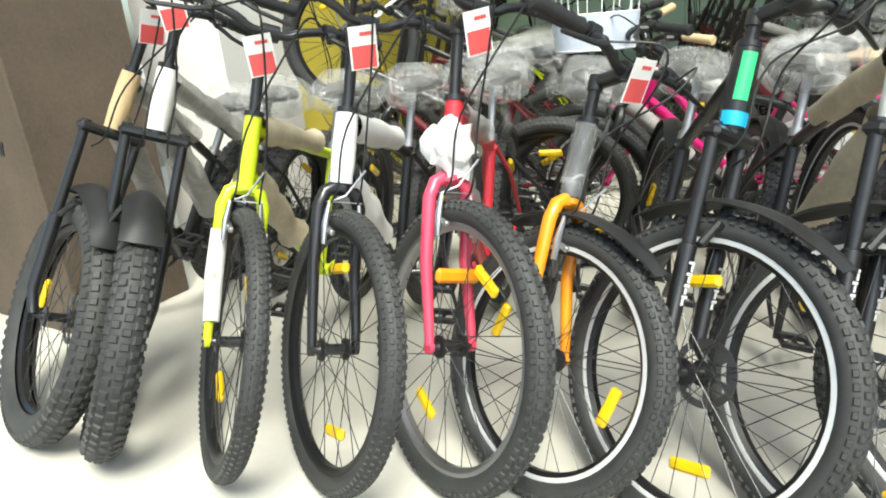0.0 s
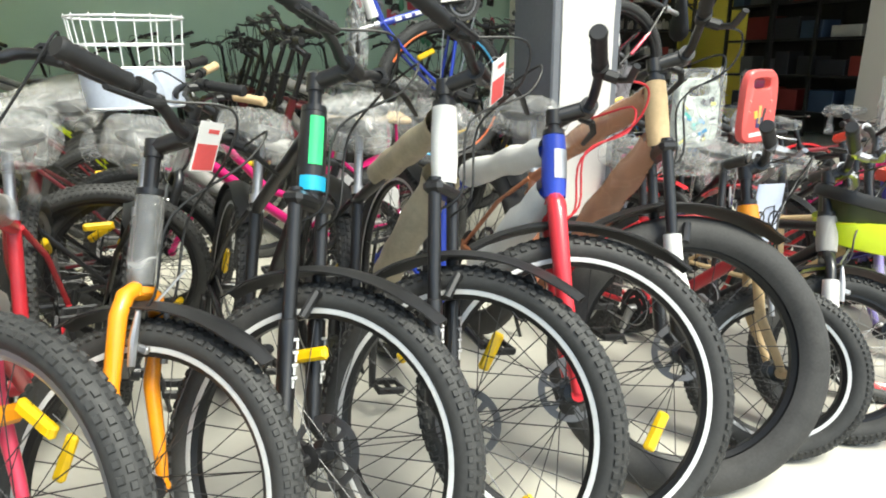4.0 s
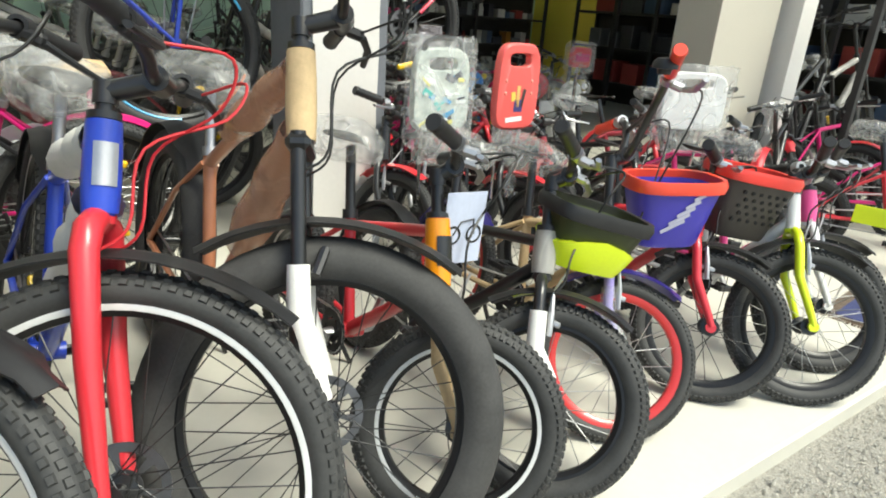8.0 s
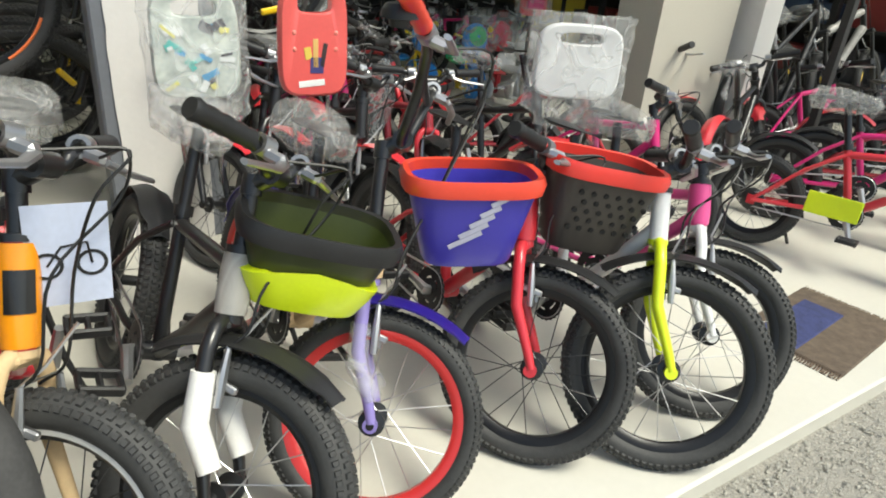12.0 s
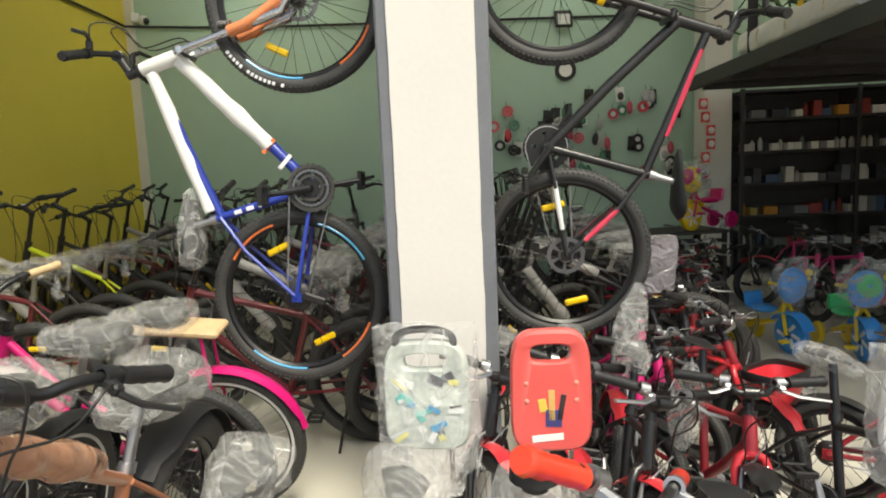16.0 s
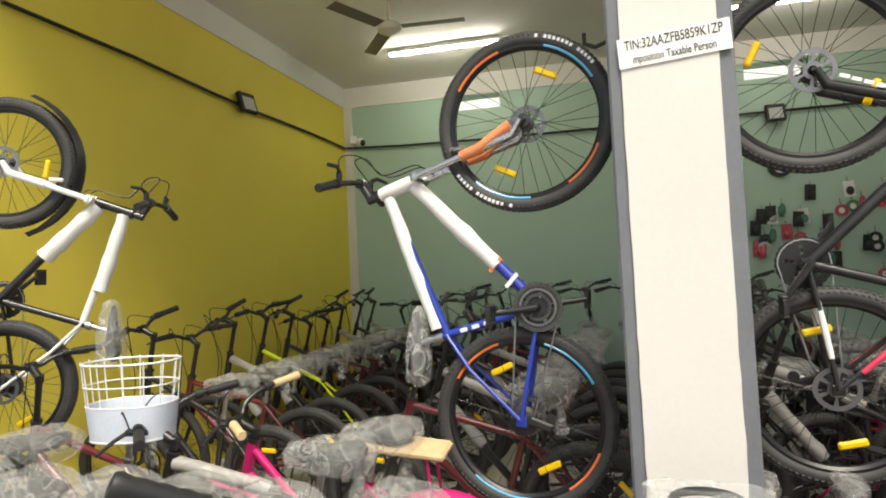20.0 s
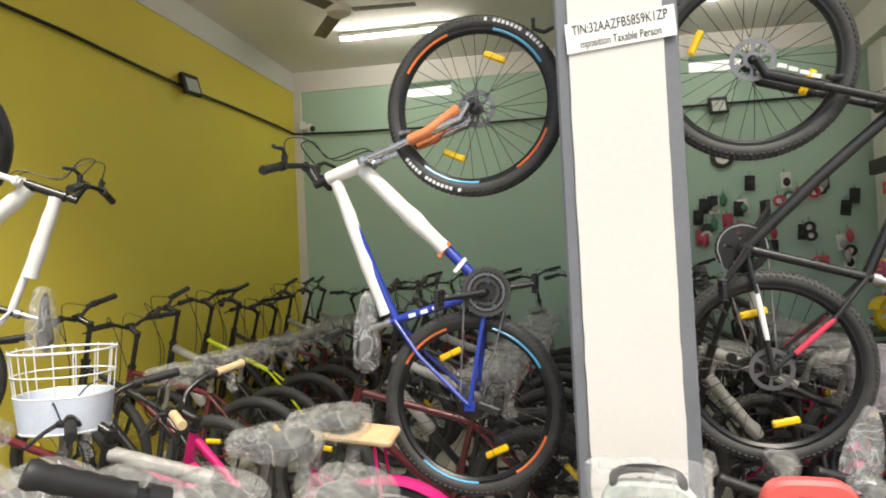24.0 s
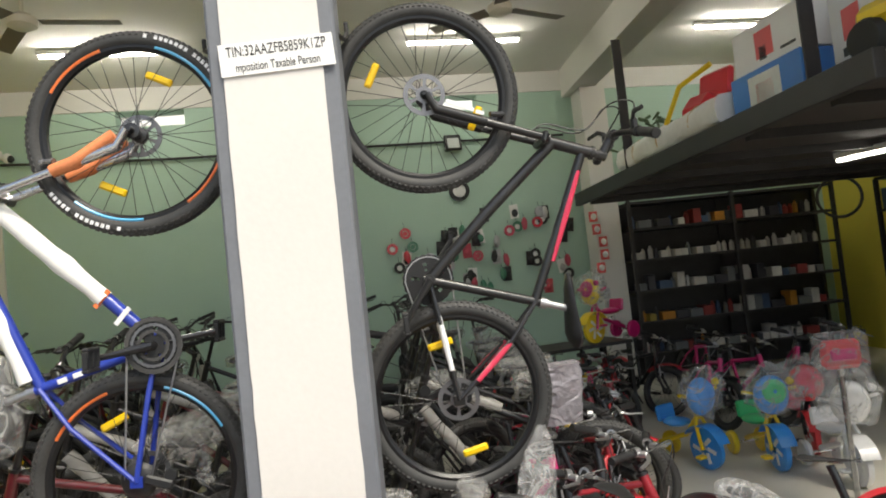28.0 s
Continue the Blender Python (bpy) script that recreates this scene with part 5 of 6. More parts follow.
for k, (x, y, hd) in enumerate([(5.4, 1.5, -64), (5.8, 1.55, -60), (6.2, 1.62, -66), (6.65, 1.6, -60), (7.1, 1.7, -64), (5.6, 2.6, 20), (6.4, 2.55, -10), (4.4, 2.6, -40), (3.7, 2.2, -80), (4.15, 1.98, -75), (7.3, 2.5, 5), (5.1, 2.72, -35)]):
    src = kp[k % 3]
    R = pose(0, 0, 0, 0, 0, hd) @ pose(0, 0, 0, -9, 0, 0)
    p = R @ Vector((0, 0, 0.2))
    copy_thing(src, Matrix.Translation((x - p.x, y - p.y, 0.199 - p.z)) @ R)


THIN_BAG = plastic_film("very_thin_bag", (0.75, 0.76, 0.76), 0.86, False, 0.08, 1.5)


def tricycle(label, x, y, az, c1, c2, c3, z=0.0):
    t = thing("tricycle", label, "tricycle", pose(x, y, z, 0, 0, az), KG)
    f = Mesh().lathe((0, 0, 0.13), (0, 1, 0), [(-0.025, 0.02), (-0.022, 0.118), (-0.015, 0.13), (0.015, 0.13), (0.022, 0.118), (0.025, 0.02)], 28)
    fw = part("front_wheel", f, c1, t)
    for i in range(6):
        a = 2 * math.pi * i / 6
        for sy in (-0.025, 0.025):
            part("wheel_blade", Mesh().box((0.06 * math.cos(a), sy, 0.13 + 0.06 * math.sin(a)), (0.07, 0.004, 0.026), Matrix.Rotation(-a + 0.3, 3, "Y"), 0.001), WHITE_PRINT, fw)
    for sy in (-0.1, 0.1):
        part("rear_wheel", Mesh().lathe((-0.42, sy, 0.08), (0, 1, 0), [(-0.02, 0.0), (-0.02, 0.07), (-0.01, 0.08), (0.01, 0.08), (0.02, 0.07), (0.02, 0)], 20), c3, t)
    for sy in (-0.04, 0.04):
        part("fork_leg", Mesh().tube([(0, sy, 0.13), (-0.03, sy, 0.28), (-0.05, sy * 0.3, 0.36)], 0.012, 8), c3, t)
    part("mudguard", Mesh().loft([[((0.15 + 0.0) * math.cos(a) * 1, -0.05 + 0.1 * j / 5, 0.13 + 0.15 * math.sin(a)) for j in range(6)] + [(0.158 * math.cos(a), 0.05 - 0.1 * j / 5, 0.13 + 0.158 * math.sin(a)) for j in range(6)] for a in [radians(20 + 14 * i) for i in range(10)]]), c1, t)
    part("frame_bar", Mesh().tube([(-0.05, 0, 0.33), (-0.16, 0, 0.2), (-0.42, 0, 0.1)], 0.018, 10), c3, t)
    part("axle", Mesh().rod((-0.42, -0.1, 0.08), (-0.42, 0.1, 0.08), 0.008, 8), CHROME, t)
    part("seat", Mesh().ball((-0.24, 0, 0.27), 0.1, 14, 8, (1, 0.9, 0.3)), c2, t)
    part("seat_back", Mesh().box((-0.34, 0, 0.32), (0.03, 0.16, 0.11), Matrix.Rotation(-0.15, 3, "Y"), 0.012), c2, t)
    part("steering_bar", Mesh().tube([(-0.02, -0.17, 0.5), (-0.05, -0.06, 0.47), (-0.05, 0.06, 0.47), (-0.02, 0.17, 0.5)], 0.011, 8), c3, t)
    part("steering_column", Mesh().rod((-0.05, 0, 0.34), (-0.05, 0, 0.48), 0.014, 8), c3, t)
    part("front_shell", Mesh().ball((0.0, 0, 0.47), 0.12, 18, 12, (0.5, 0.92, 1.02)), c1, t, "rounded moulded front shell")
    part("round_panel", Mesh().lathe((0.05, 0, 0.5), (1, 0, 0.1), [(0, 0), (0.012, 0.02), (0.01, 0.06), (0.0, 0.075), (-0.02, 0.075)], 20), c2, t, "plain round panel")
    part("knob", Mesh().ball((0.03, 0.11, 0.55), 0.025, 10, 7), c3, t)
    part("packing_bag", Mesh().ball((0.0, 0, 0.5), 0.14, 20, 14, (0.8, 1.15, 1.1), 0.5, x), THIN_BAG, t, "clear packing bag")
    part("pedal", Mesh().box((0.03, -0.09, 0.1), (0.05, 0.06, 0.02), None, 0.005), c3, t)
    part("pedal", Mesh().box((-0.03, 0.09, 0.16), (0.05, 0.06, 0.02), None, 0.005), c3, t)
    return t


SKYBLUE, TOYGREEN, TOYYEL = paint(0.03, 0.28, 0.75), paint(0.05, 0.55, 0.2), paint(0.85, 0.6, 0.02)
tricycle("blue plastic tricycle with a white-bladed wheel", 4.62, 4.95, -70, SKYBLUE, SKYBLUE, TOYYEL)
tricycle("green and blue tricycle with yellow forks", 4.98, 4.75, -95, SKYBLUE, TOYGREEN, TOYYEL)
tricycle("red tricycle with a bagged seat", 5.35, 4.95, -110, RED, PINKRED, BLACK)
tricycle("pink and yellow ride-on tricycle", 4.0, 5.75, -60, MAGENTA, MAGENTA, TOYYEL)
tricycle("pink tricycle with yellow wheels on a low black stand", 4.5, 6.62, -150, TOYYEL, MAGENTA, MAGENTA, 0.68)
stand = thing("display_stand", "low black steel display stand", "stand", pose(4.35, 6.75, 0, 0, 0, 12))
part("stand_top", Mesh().box((0, 0, 0.665), (0.9, 0.5, 0.03), None, 0.004), BLACK_STEEL, stand)
for sx in (-0.42, 0.42):
    for sy in (-0.22, 0.22):
        part("leg", Mesh().box((sx, sy, 0.325), (0.035, 0.035, 0.65)), BLACK_STEEL, stand)
tyre = Mesh().lathe((0, 0, 0), (0, 1, 0), [(0.018 * math.sin(a), 0.235 + 0.018 * math.cos(a)) for a in [2 * math.pi * i / 10 for i in range(10)]], 48, True)
tagged(new("rubber_hoop", tyre.data("rubber_hoop", RUBBER)), "loose black rubber hoop hung at the rack end", "hoop").matrix_basis = pose(8.03, 7.9, 1.88, 0, 0, -20)
seat_bag = thing("bagged_seat", "red child seat in a clear bag on a steel post", "seat", pose(4.97, 4.06, 0, 0, 0, -10))
part("seat_shell", Mesh().box((0, 0, 0.8), (0.2, 0.05, 0.15), None, 0.022), RED, seat_bag)
part("seat_pad", Mesh().box((0, -0.03, 0.8), (0.13, 0.02, 0.06), None, 0.009), MAGENTA, seat_bag)
part("packing_bag", Mesh().box((0, 0, 0.8), (0.27, 0.09, 0.24), None, 0.03), THIN_BAG, seat_bag, "clear packing bag")
part("seat_post", Mesh().rod((0, 0.02, 0.02), (0, 0.02, 0.74), 0.014, 10), CHROME, seat_bag)
part("base_plate", Mesh().lathe((0, 0.02, 0), (0, 0, 1), [(0, 0), (0, 0.12), (0.015, 0.11), (0.02, 0.02), (0.02, 0)], 20), BLACK_STEEL, seat_bag)
tricycle("white plastic tricycle in clear film", 5.2, 4.35, -100, WHITE_PRINT, WHITE_PRINT, WHITE_PRINT)
f = Mesh().loft([[(0.11 * g * math.copysign(abs(math.cos(a)) ** 0.5, math.cos(a)) + 0.008 * noise.noise(Vector((a * 2, z * 9, 1))), 0.04 * g * math.sin(a), z) for a in [2 * math.pi * i / 20 for i in range(20)]] for z, g in ((0, 0.95), (0.08, 1.0), (0.2, 1.03), (0.3, 1.0), (0.36, 0.9))])
tagged(new("silver_bag", f.data("silver_bag", plastic_film("silver_film", (0.3, 0.28, 0.31), 0.1, False, 0.16, 2.0))), "silver film bag standing among the cycles", "bag").matrix_basis = pose(3.4, 3.8, 0.7, 8, 0, 12) @ Matrix.Diagonal((0.95, 1, 0.76, 1))
for k, (x, y, z, az, sc) in enumerate([(3.07, 3.05, 0.49, 20, 1.0), (3.2, 2.75, 0.36, -30, 0.8)]):
    f = Mesh().loft([[(0.075 * math.sin(math.pi * (0.06 + 0.9 * u)) ** 0.7 * math.cos(a) * (1 + 0.22 * noise.noise(Vector((a, u * 5, k)))), 0.03 * math.sin(math.pi * (0.06 + 0.9 * u)) ** 0.7 * math.sin(a), u * 0.4) for a in [2 * math.pi * i / 14 for i in range(14)]] for u in [i / 9 for i in range(10)]])
    tagged(new("wrapped_saddle", f.data("wrapped_saddle", FILM_CLEAR)), "upright saddle in bubble wrap", "wrapped saddle").matrix_basis = pose(x, y, z, 5, 8, az) @ Matrix.Scale(sc, 4)

# ---------- loft, shelves and goods ----------
LX = 4.72
loft = thing("loft", "dark boarded storage loft on black steel posts", "loft")
part("deck", Mesh().box((LX + 1.9, 5.35, 2.1), (3.8, 4.1, 0.09), None, 0.006), DARK_BOARD, loft)
part("edge_beam", Mesh().box((LX + 0.022, 5.35, 2.09), (0.06, 4.14, 0.13), None, 0.004), BLACK_STEEL, loft)
for i in range(6):
    part("joist", Mesh().box((LX + 1.9, 3.6 + 0.7 * i, 2.03), (3.7, 0.05, 0.06)), BLACK_STEEL, loft)
for x, y, h in ((LX + 0.03, 5.95, 3.24), (LX + 0.03, 3.68, CEIL)):
    part("post", Mesh().box((x, y, (h + 2.145) / 2), (0.075, 0.012, h - 2.145)).box((x + 0.035, y + 0.035, (h + 2.145) / 2), (0.012, 0.06, h - 2.145)), BLACK_STEEL, loft, "", False)
for y in (6.6, 3.75):
    part("post", Mesh().box((8.02, y, 1.0), (0.06, 0.06, 2.0)), BLACK_STEEL, loft)


def carton(label, x, y, z, az, sx, sy, sz, mat, bands=()):
    t = thing("toy_box", label, "box", pose(x, y, z, 0, 0, az), "boxes on the loft")
    part("box_body", Mesh().box((0, 0, sz / 2), (sx, sy, sz), None, 0.004), mat, t)
    for (c, u, v, a, b2) in bands:
        part("box_print", Mesh().box((-sx / 2 - 0.001, u * sy / 2, v * sz), (0.003, a * sy, b2 * sz)), c, t, "plain printed panel", False)
    return t


Z = 2.145
carton("white toy box with red print", 5.02, 4.17, Z + 0.24, 5, 0.34, 0.55, 0.25, PAPER, [(TAG_RED, 0.05, 0.5, 0.25, 0.6), (BLACK_PLASTIC, 0.1, 0.3, 0.1, 0.3), (BLACK_PLASTIC, -0.6, 0.2, 0.2, 0.06)])
carton("blue toy box with a red and pale print", 5.0, 4.18, Z, 5, 0.36, 0.56, 0.235, paint(0.03, 0.2, 0.6, 0.5), [(surface("pale_print2", (0.75, 0.75, 0.7), 0.5), 0.0, 0.45, 0.45, 0.8), (TAG_RED, 0.0, 0.42, 0.25, 0.45)])
carton("white toy box with a pink print", 5.08, 3.62, Z, -4, 0.3, 0.3, 0.42, PAPER, [(TAG_RED, 0.0, 0.6, 0.4, 0.35), (BLACK_PLASTIC, 0.2, 0.3, 0.3, 0.1)])
roll = thing("wrapped_roll", "long crumpled roll in pale foam sheet on the loft edge", "roll", pose(4.83, 4.5, Z))
f = Mesh().loft([[((0.115 + 0.02 * noise.noise(Vector((u * 9, a * 2, 3)))) * math.copysign(abs(math.cos(a)) ** 0.6, math.cos(a)), 1.65 * u, 0.1 + (0.095 + 0.025 * noise.noise(Vector((u * 11, a * 1.5, 7)))) * math.copysign(abs(math.sin(a)) ** 0.6, math.sin(a))) for a in [2 * math.pi * i / 20 for i in range(20)]] for u in [i / 40 for i in range(41)]])
part("foam_cover", f, FOAM, roll)
for y in (0.35, 0.85, 1.3):
    part("string_band", Mesh().lathe((0, y, 0.1), (0, 1, 0), [(-0.006, 0.112), (-0.006, 0.118), (0.006, 0.118), (0.006, 0.112)], 20, True), PAPER_TAN, roll)
carton("plain brown cardboard storage carton", 6.0, 5.2, Z, 10, 0.6, 0.6, 0.5, CARDBOARD)
carton("plain brown cardboard storage carton", 6.1, 4.2, Z, -5, 0.5, 0.7, 0.6, CARDBOARD)
toy = thing("ride_on_toy", "red plastic ride-on toy with a yellow bar", "toy", pose(5.05, 5.2, Z, 0, 0, 200))
part("toy_body", Mesh().box((0, 0, 0.22), (0.3, 0.34, 0.3), None, 0.09), paint(0.75, 0.03, 0.05), toy)
part("toy_back", Mesh().box((-0.12, 0, 0.42), (0.06, 0.3, 0.28), Matrix.Rotation(-0.2, 3, "Y"), 0.028), paint(0.75, 0.03, 0.05), toy)
part("toy_bar", Mesh().tube([(0.2, -0.2, 0.2), (0.24, 0.0, 0.42), (0.2, 0.25, 0.5)], 0.018, 8), TOYYEL, toy)
for sx in (-0.12, 0.12):
    for sy in (-0.17, 0.17):
        part("toy_wheel", Mesh().lathe((sx, sy, 0.07), (0, 1, 0), [(-0.02, 0), (-0.02, 0.06), (0, 0.07), (0.02, 0.06), (0.02, 0)], 16), BLACK_PLASTIC, toy)
toy2 = thing("toy_truck", "yellow and green plastic toy truck", "toy", pose(5.0, 3.3, Z, 0, 0, 190))
part("toy_body", Mesh().box((0, 0, 0.2), (0.26, 0.5, 0.12), None, 0.04), TOYYEL, toy2)
part("toy_cab", Mesh().box((0, 0.12, 0.32), (0.2, 0.18, 0.2), None, 0.05), WHITE_PRINT, toy2)
for sx in (-0.12, 0.12):
    for sy in (-0.18, 0.18):
        part("toy_wheel", Mesh().lathe((sx, sy, 0.1), (1, 0, 0), [(-0.03, 0), (-0.03, 0.08), (0, 0.1), (0.03, 0.08), (0.03, 0)], 16), TOYGREEN if sy > 0 else BLACK_PLASTIC, toy2)
f = Mesh()
for i in range(60):
    a = rng.uniform(0, 6.28)
    p = Vector((rng.gauss(0, 0.1), rng.gauss(0, 0.16), rng.uniform(0.05, 0.42)))
    f.tube([p, p + Vector((0.08 * math.cos(a), 0.08 * math.sin(a), 0.04))], [0.006, 0.014], 5)
tagged(new("toy_heap", f.data("toy_heap", surface("dull_green_toys", (0.1, 0.16, 0.08), 0.5, 0, 0.6, 9))), "heap of dull green toys on the loft", "toys", "", "stuff").matrix_basis = pose(4.98, 6.0, Z, 0, 0, 0)

shelf = thing("shelf_rack", "black steel rack filled with boxed spare parts", "shelf")
SX0, SX1, SY = 5.5, 8.0, 8.05
for z in (0.3, 0.66, 1.02, 1.38, 1.74, 2.05):
    part("shelf_board", Mesh().box(((SX0 + SX1) / 2, SY + 0.1, z), (SX1 - SX0, 0.36, 0.03)), BLACK_STEEL, shelf)
for x in (SX0, (SX0 + SX1) / 2, SX1):
    for y in (SY - 0.07, SY + 0.27):
        part("upright", Mesh().box((x, y, 1.04), (0.04, 0.04, 2.08)), BLACK_STEEL, shelf)
part("back_panel", Mesh().box(((SX0 + SX1) / 2, SY + 0.3, 1.04), (SX1 - SX0, 0.01, 2.06)), BLACK_STEEL, shelf)
goods = [surface("goods_print", c, 0.5, 0, 0.15) for c in ((0.3, 0.045, 0.04), (0.6, 0.58, 0.54), (0.5, 0.22, 0.03), (0.05, 0.05, 0.06), (0.16, 0.17, 0.18), (0.06, 0.1, 0.18), (0.4, 0.3, 0.06))]
gm = {}
for z in (0.315, 0.675, 1.035, 1.395, 1.755):
    x = SX0 + 0.05
    while x < SX1 - 0.2:
        wd, ht = rng.choice(((0.06, 0.12), (0.06, 0.15), (0.08, 0.08)) if z == 1.395 else ((0.08, 0.08), (0.12, 0.11), (0.16, 0.09), (0.06, 0.12), (0.06, 0.15), (0.09, 0.17)))
        ci = rng.choice((1, 1, 1, 4, 3) if z == 1.395 else (2, 6, 2, 0, 3) if z == 0.675 and x < 6.0 else (0, 1, 1, 1, 2, 3, 3, 4, 4, 5))
        key = (wd, ht, ci)
        if key not in gm:
            gm[key] = (Mesh().box((0, 0, ht / 2), (wd, 0.16, ht), None, 0.004) if wd > 0.07 else Mesh().lathe((0, 0, 0), (0, 0, 1), [(0, 0), (0, 0.028), (ht * 0.75, 0.028), (ht * 0.85, 0.014), (ht, 0.014), (ht, 0)], 12)).data("boxed_part", goods[ci])
        ob = new("boxed_part" if wd > 0.07 else "bottle", gm[key])
        tagged(ob, "small boxed spare part on a rack shelf" if wd > 0.07 else "small bottle on a rack shelf", "box" if wd > 0.07 else "bottle", "goods on the rack")
        ob.matrix_basis = pose(x + wd / 2, SY + 0.06, z, 0, 0, rng.uniform(-6, 6))
        x += wd + rng.choice((0.004, 0.006, 0.01, 0.03))

# accessories hung on the green wall and the column
wy = lambda x: BACK + (x - LEFT) * (8.95 - 7.85) / (8.6 - LEFT)
acc_c = [paint(0.6, 0.04, 0.06), BLACK_PLASTIC, BLACK_PLASTIC, paint(0.05, 0.2, 0.12), paint(0.5, 0.06, 0.1), ALLOY]
for k in range(58):
    x = rng.uniform(2.75, 4.95)
    z = rng.uniform(1.2, 2.15) if x > 3.6 else rng.uniform(1.5, 2.0)
    t = thing("hanging_accessory", "small packed cycle accessory hung on the wall", "accessory", pose(x, wy(x) - 0.03, z, 0, rng.uniform(-8, 8), 6), "accessories hung on the wall")
    kind = rng.randrange(3)
    c = acc_c[rng.randrange(6)]
    if kind == 0:
        part("pack_card", Mesh().box((0, 0, 0), (0.11, 0.008, 0.17), None, 0.003), PAPER if k % 3 == 0 else c, t)
        part("packed_item", Mesh().ball((0, -0.02, -0.02), 0.04, 10, 7, (1, 0.5, 1.2)), c, t)
    elif kind == 1:
        part("ring", Mesh().lathe((0, -0.015, 0), (0, 1, 0), [(-0.012, 0.035), (-0.012, 0.065), (0.012, 0.065), (0.012, 0.035)], 18, True), c, t)
        part("inner_disc", Mesh().lathe((0, -0.01, 0), (0, 1, 0), [(-0.004, 0), (-0.004, 0.03), (0.004, 0.03), (0.004, 0)], 12), PAPER if k % 2 else c, t)
    else:
        part("pouch", Mesh().ball((0, -0.025, 0), 0.05, 10, 8, (0.8, 0.5, 1.5), 0.2, k), c, t)
    part("hang_loop", Mesh().rod((0, 0, 0.05), (0, 0.03, 0.13), 0.003, 5), BLACK_STEEL, t)
for z in (0.75, 0.9, 1.05, 1.2, 1.35, 1.5, 1.65, 1.8, 1.95):
    t = thing("hanging_accessory", "small packed accessory hung on the column", "accessory", pose(5.16 + 0.05 * math.sin(z * 9), 8.09, z, 0, 0, 0), "accessories hung on the column")
    part("pack_card", Mesh().box((0, 0, 0), (0.1, 0.01, 0.12), None, 0.003), TAG_RED if z > 1.3 else ALLOY, t)
    part("packed_item", Mesh().ball((0, -0.02, 0), 0.035, 10, 7, (1, 0.5, 1.1)), PAPER if z > 1.3 else CHROME, t)
clock = thing("wall_ornament", "black ring ornament hung high on the green wall", "ornament", pose(3.62, wy(3.62) - 0.02, 2.44, 0, 0, 6))
part("ring", Mesh().lathe((0, 0, 0), (0, 1, 0), [(-0.015, 0.08), (-0.015, 0.125), (0.015, 0.125), (0.015, 0.08)], 24, True), BLACK_PLASTIC, clock)
part("pale_disc", Mesh().lathe((0, 0, 0), (0, 1, 0), [(-0.004, 0), (-0.004, 0.08), (0.004, 0.08), (0.004, 0)], 20), PAPER, clock)

# ---------- ceiling fans, tube lights, cable and floodlights ----------
FAN = surface("cream_fan_enamel", (0.74, 0.7, 0.6), 0.4, 0, 0.06)
BLADE = surface("brown_fan_blade", (0.2, 0.17, 0.14), 0.45, 0, 0.1)
for x, y, a0 in ((0.33, 5.47, 10), (3.775, 5.785, 25)):
    t = thing("ceiling_fan", "cream three-bladed ceiling fan at rest", "ceiling fan", pose(x, y, 3.5, 0, 0, a0), "ceiling fans")
    part("motor", Mesh().lathe((0, 0, 0), (0, 0, 1), [(-0.05, 0), (-0.05, 0.06), (-0.03, 0.095), (0.02, 0.1), (0.05, 0.06), (0.06, 0.02)], 24), FAN, t)
    part("down_rod", Mesh().rod((0, 0, 0.05), (0, 0, CEIL - 3.5), 0.014, 10), FAN, t)
    part("canopy", Mesh().lathe((0, 0, CEIL - 3.5), (0, 0, -1), [(0.0, 0.06), (0.04, 0.06), (0.09, 0.02)], 18), FAN, t)
    for i in range(3):
        a = radians(120 * i)
        M = Matrix.Rotation(a, 3, "Z") @ Matrix.Rotation(radians(9), 3, "X")
        part("blade", Mesh().box(Matrix.Rotation(a, 3, "Z") @ Vector((0.37, 0, 0)), (0.52, 0.115, 0.006), M, 0.002), BLADE, t)


def tube_light(x, y, z, az, power, ln=1.2):
    t = thing("tube_light", "white tube light on a batten", "tube light", pose(x, y, z, 0, 0, az), "tube lights")
    part("batten", Mesh().box((0, 0, 0.035), (ln, 0.04, 0.04), None, 0.004), WHITE_PRINT, t)
    m2, nt, b2 = principled("emissive_tube")
    b2.inputs["Emission Color"].default_value = (1, 0.98, 0.94, 1)
    b2.inputs["Emission Strength"].default_value = power
    part("tube", Mesh().rod((-ln * 0.48, 0, 0), (ln * 0.48, 0, 0), 0.014, 10), m2, t, "glass tube with an emissive glow")


# Glow on the three barely lit ceiling tubes stands in for bounced daylight.
for x, y, z, az, p in ((0.34, 6.86, 3.78, 6, 48), (3.68, 7.17, 3.78, 6, 38), (6.75, 7.3, 3.78, 6, 46), (6.13, 4.9, 1.96, -71, 5)):
    tube_light(x, y, z, az, p, 1.2 if z > 3 else 0.75)
cab = Mesh()
lw = lambda y: FL[0] + (BL[0] - FL[0]) * (y - FL[1]) / (BL[1] - FL[1])
cab.tube([(lw(y) + 0.03, y, 3.07 + 0.012 * math.sin(y * 2)) for y in (3.2, 4.2, 5.0, 5.8, 6.6, 7.3, 7.75)] + [(LEFT + 0.15, wy(LEFT + 0.15) - 0.04, 3.08)] + [(x, wy(x) - 0.04, 3.035 + 0.02 * (x < 0)) for x in (-0.6, 0.5, 1.8, 3.0, 4.2, 5.0)], 0.014, 8)
solid("wall_cable", cab, CABLE, "black cable clipped along the walls", "cable", "", True)


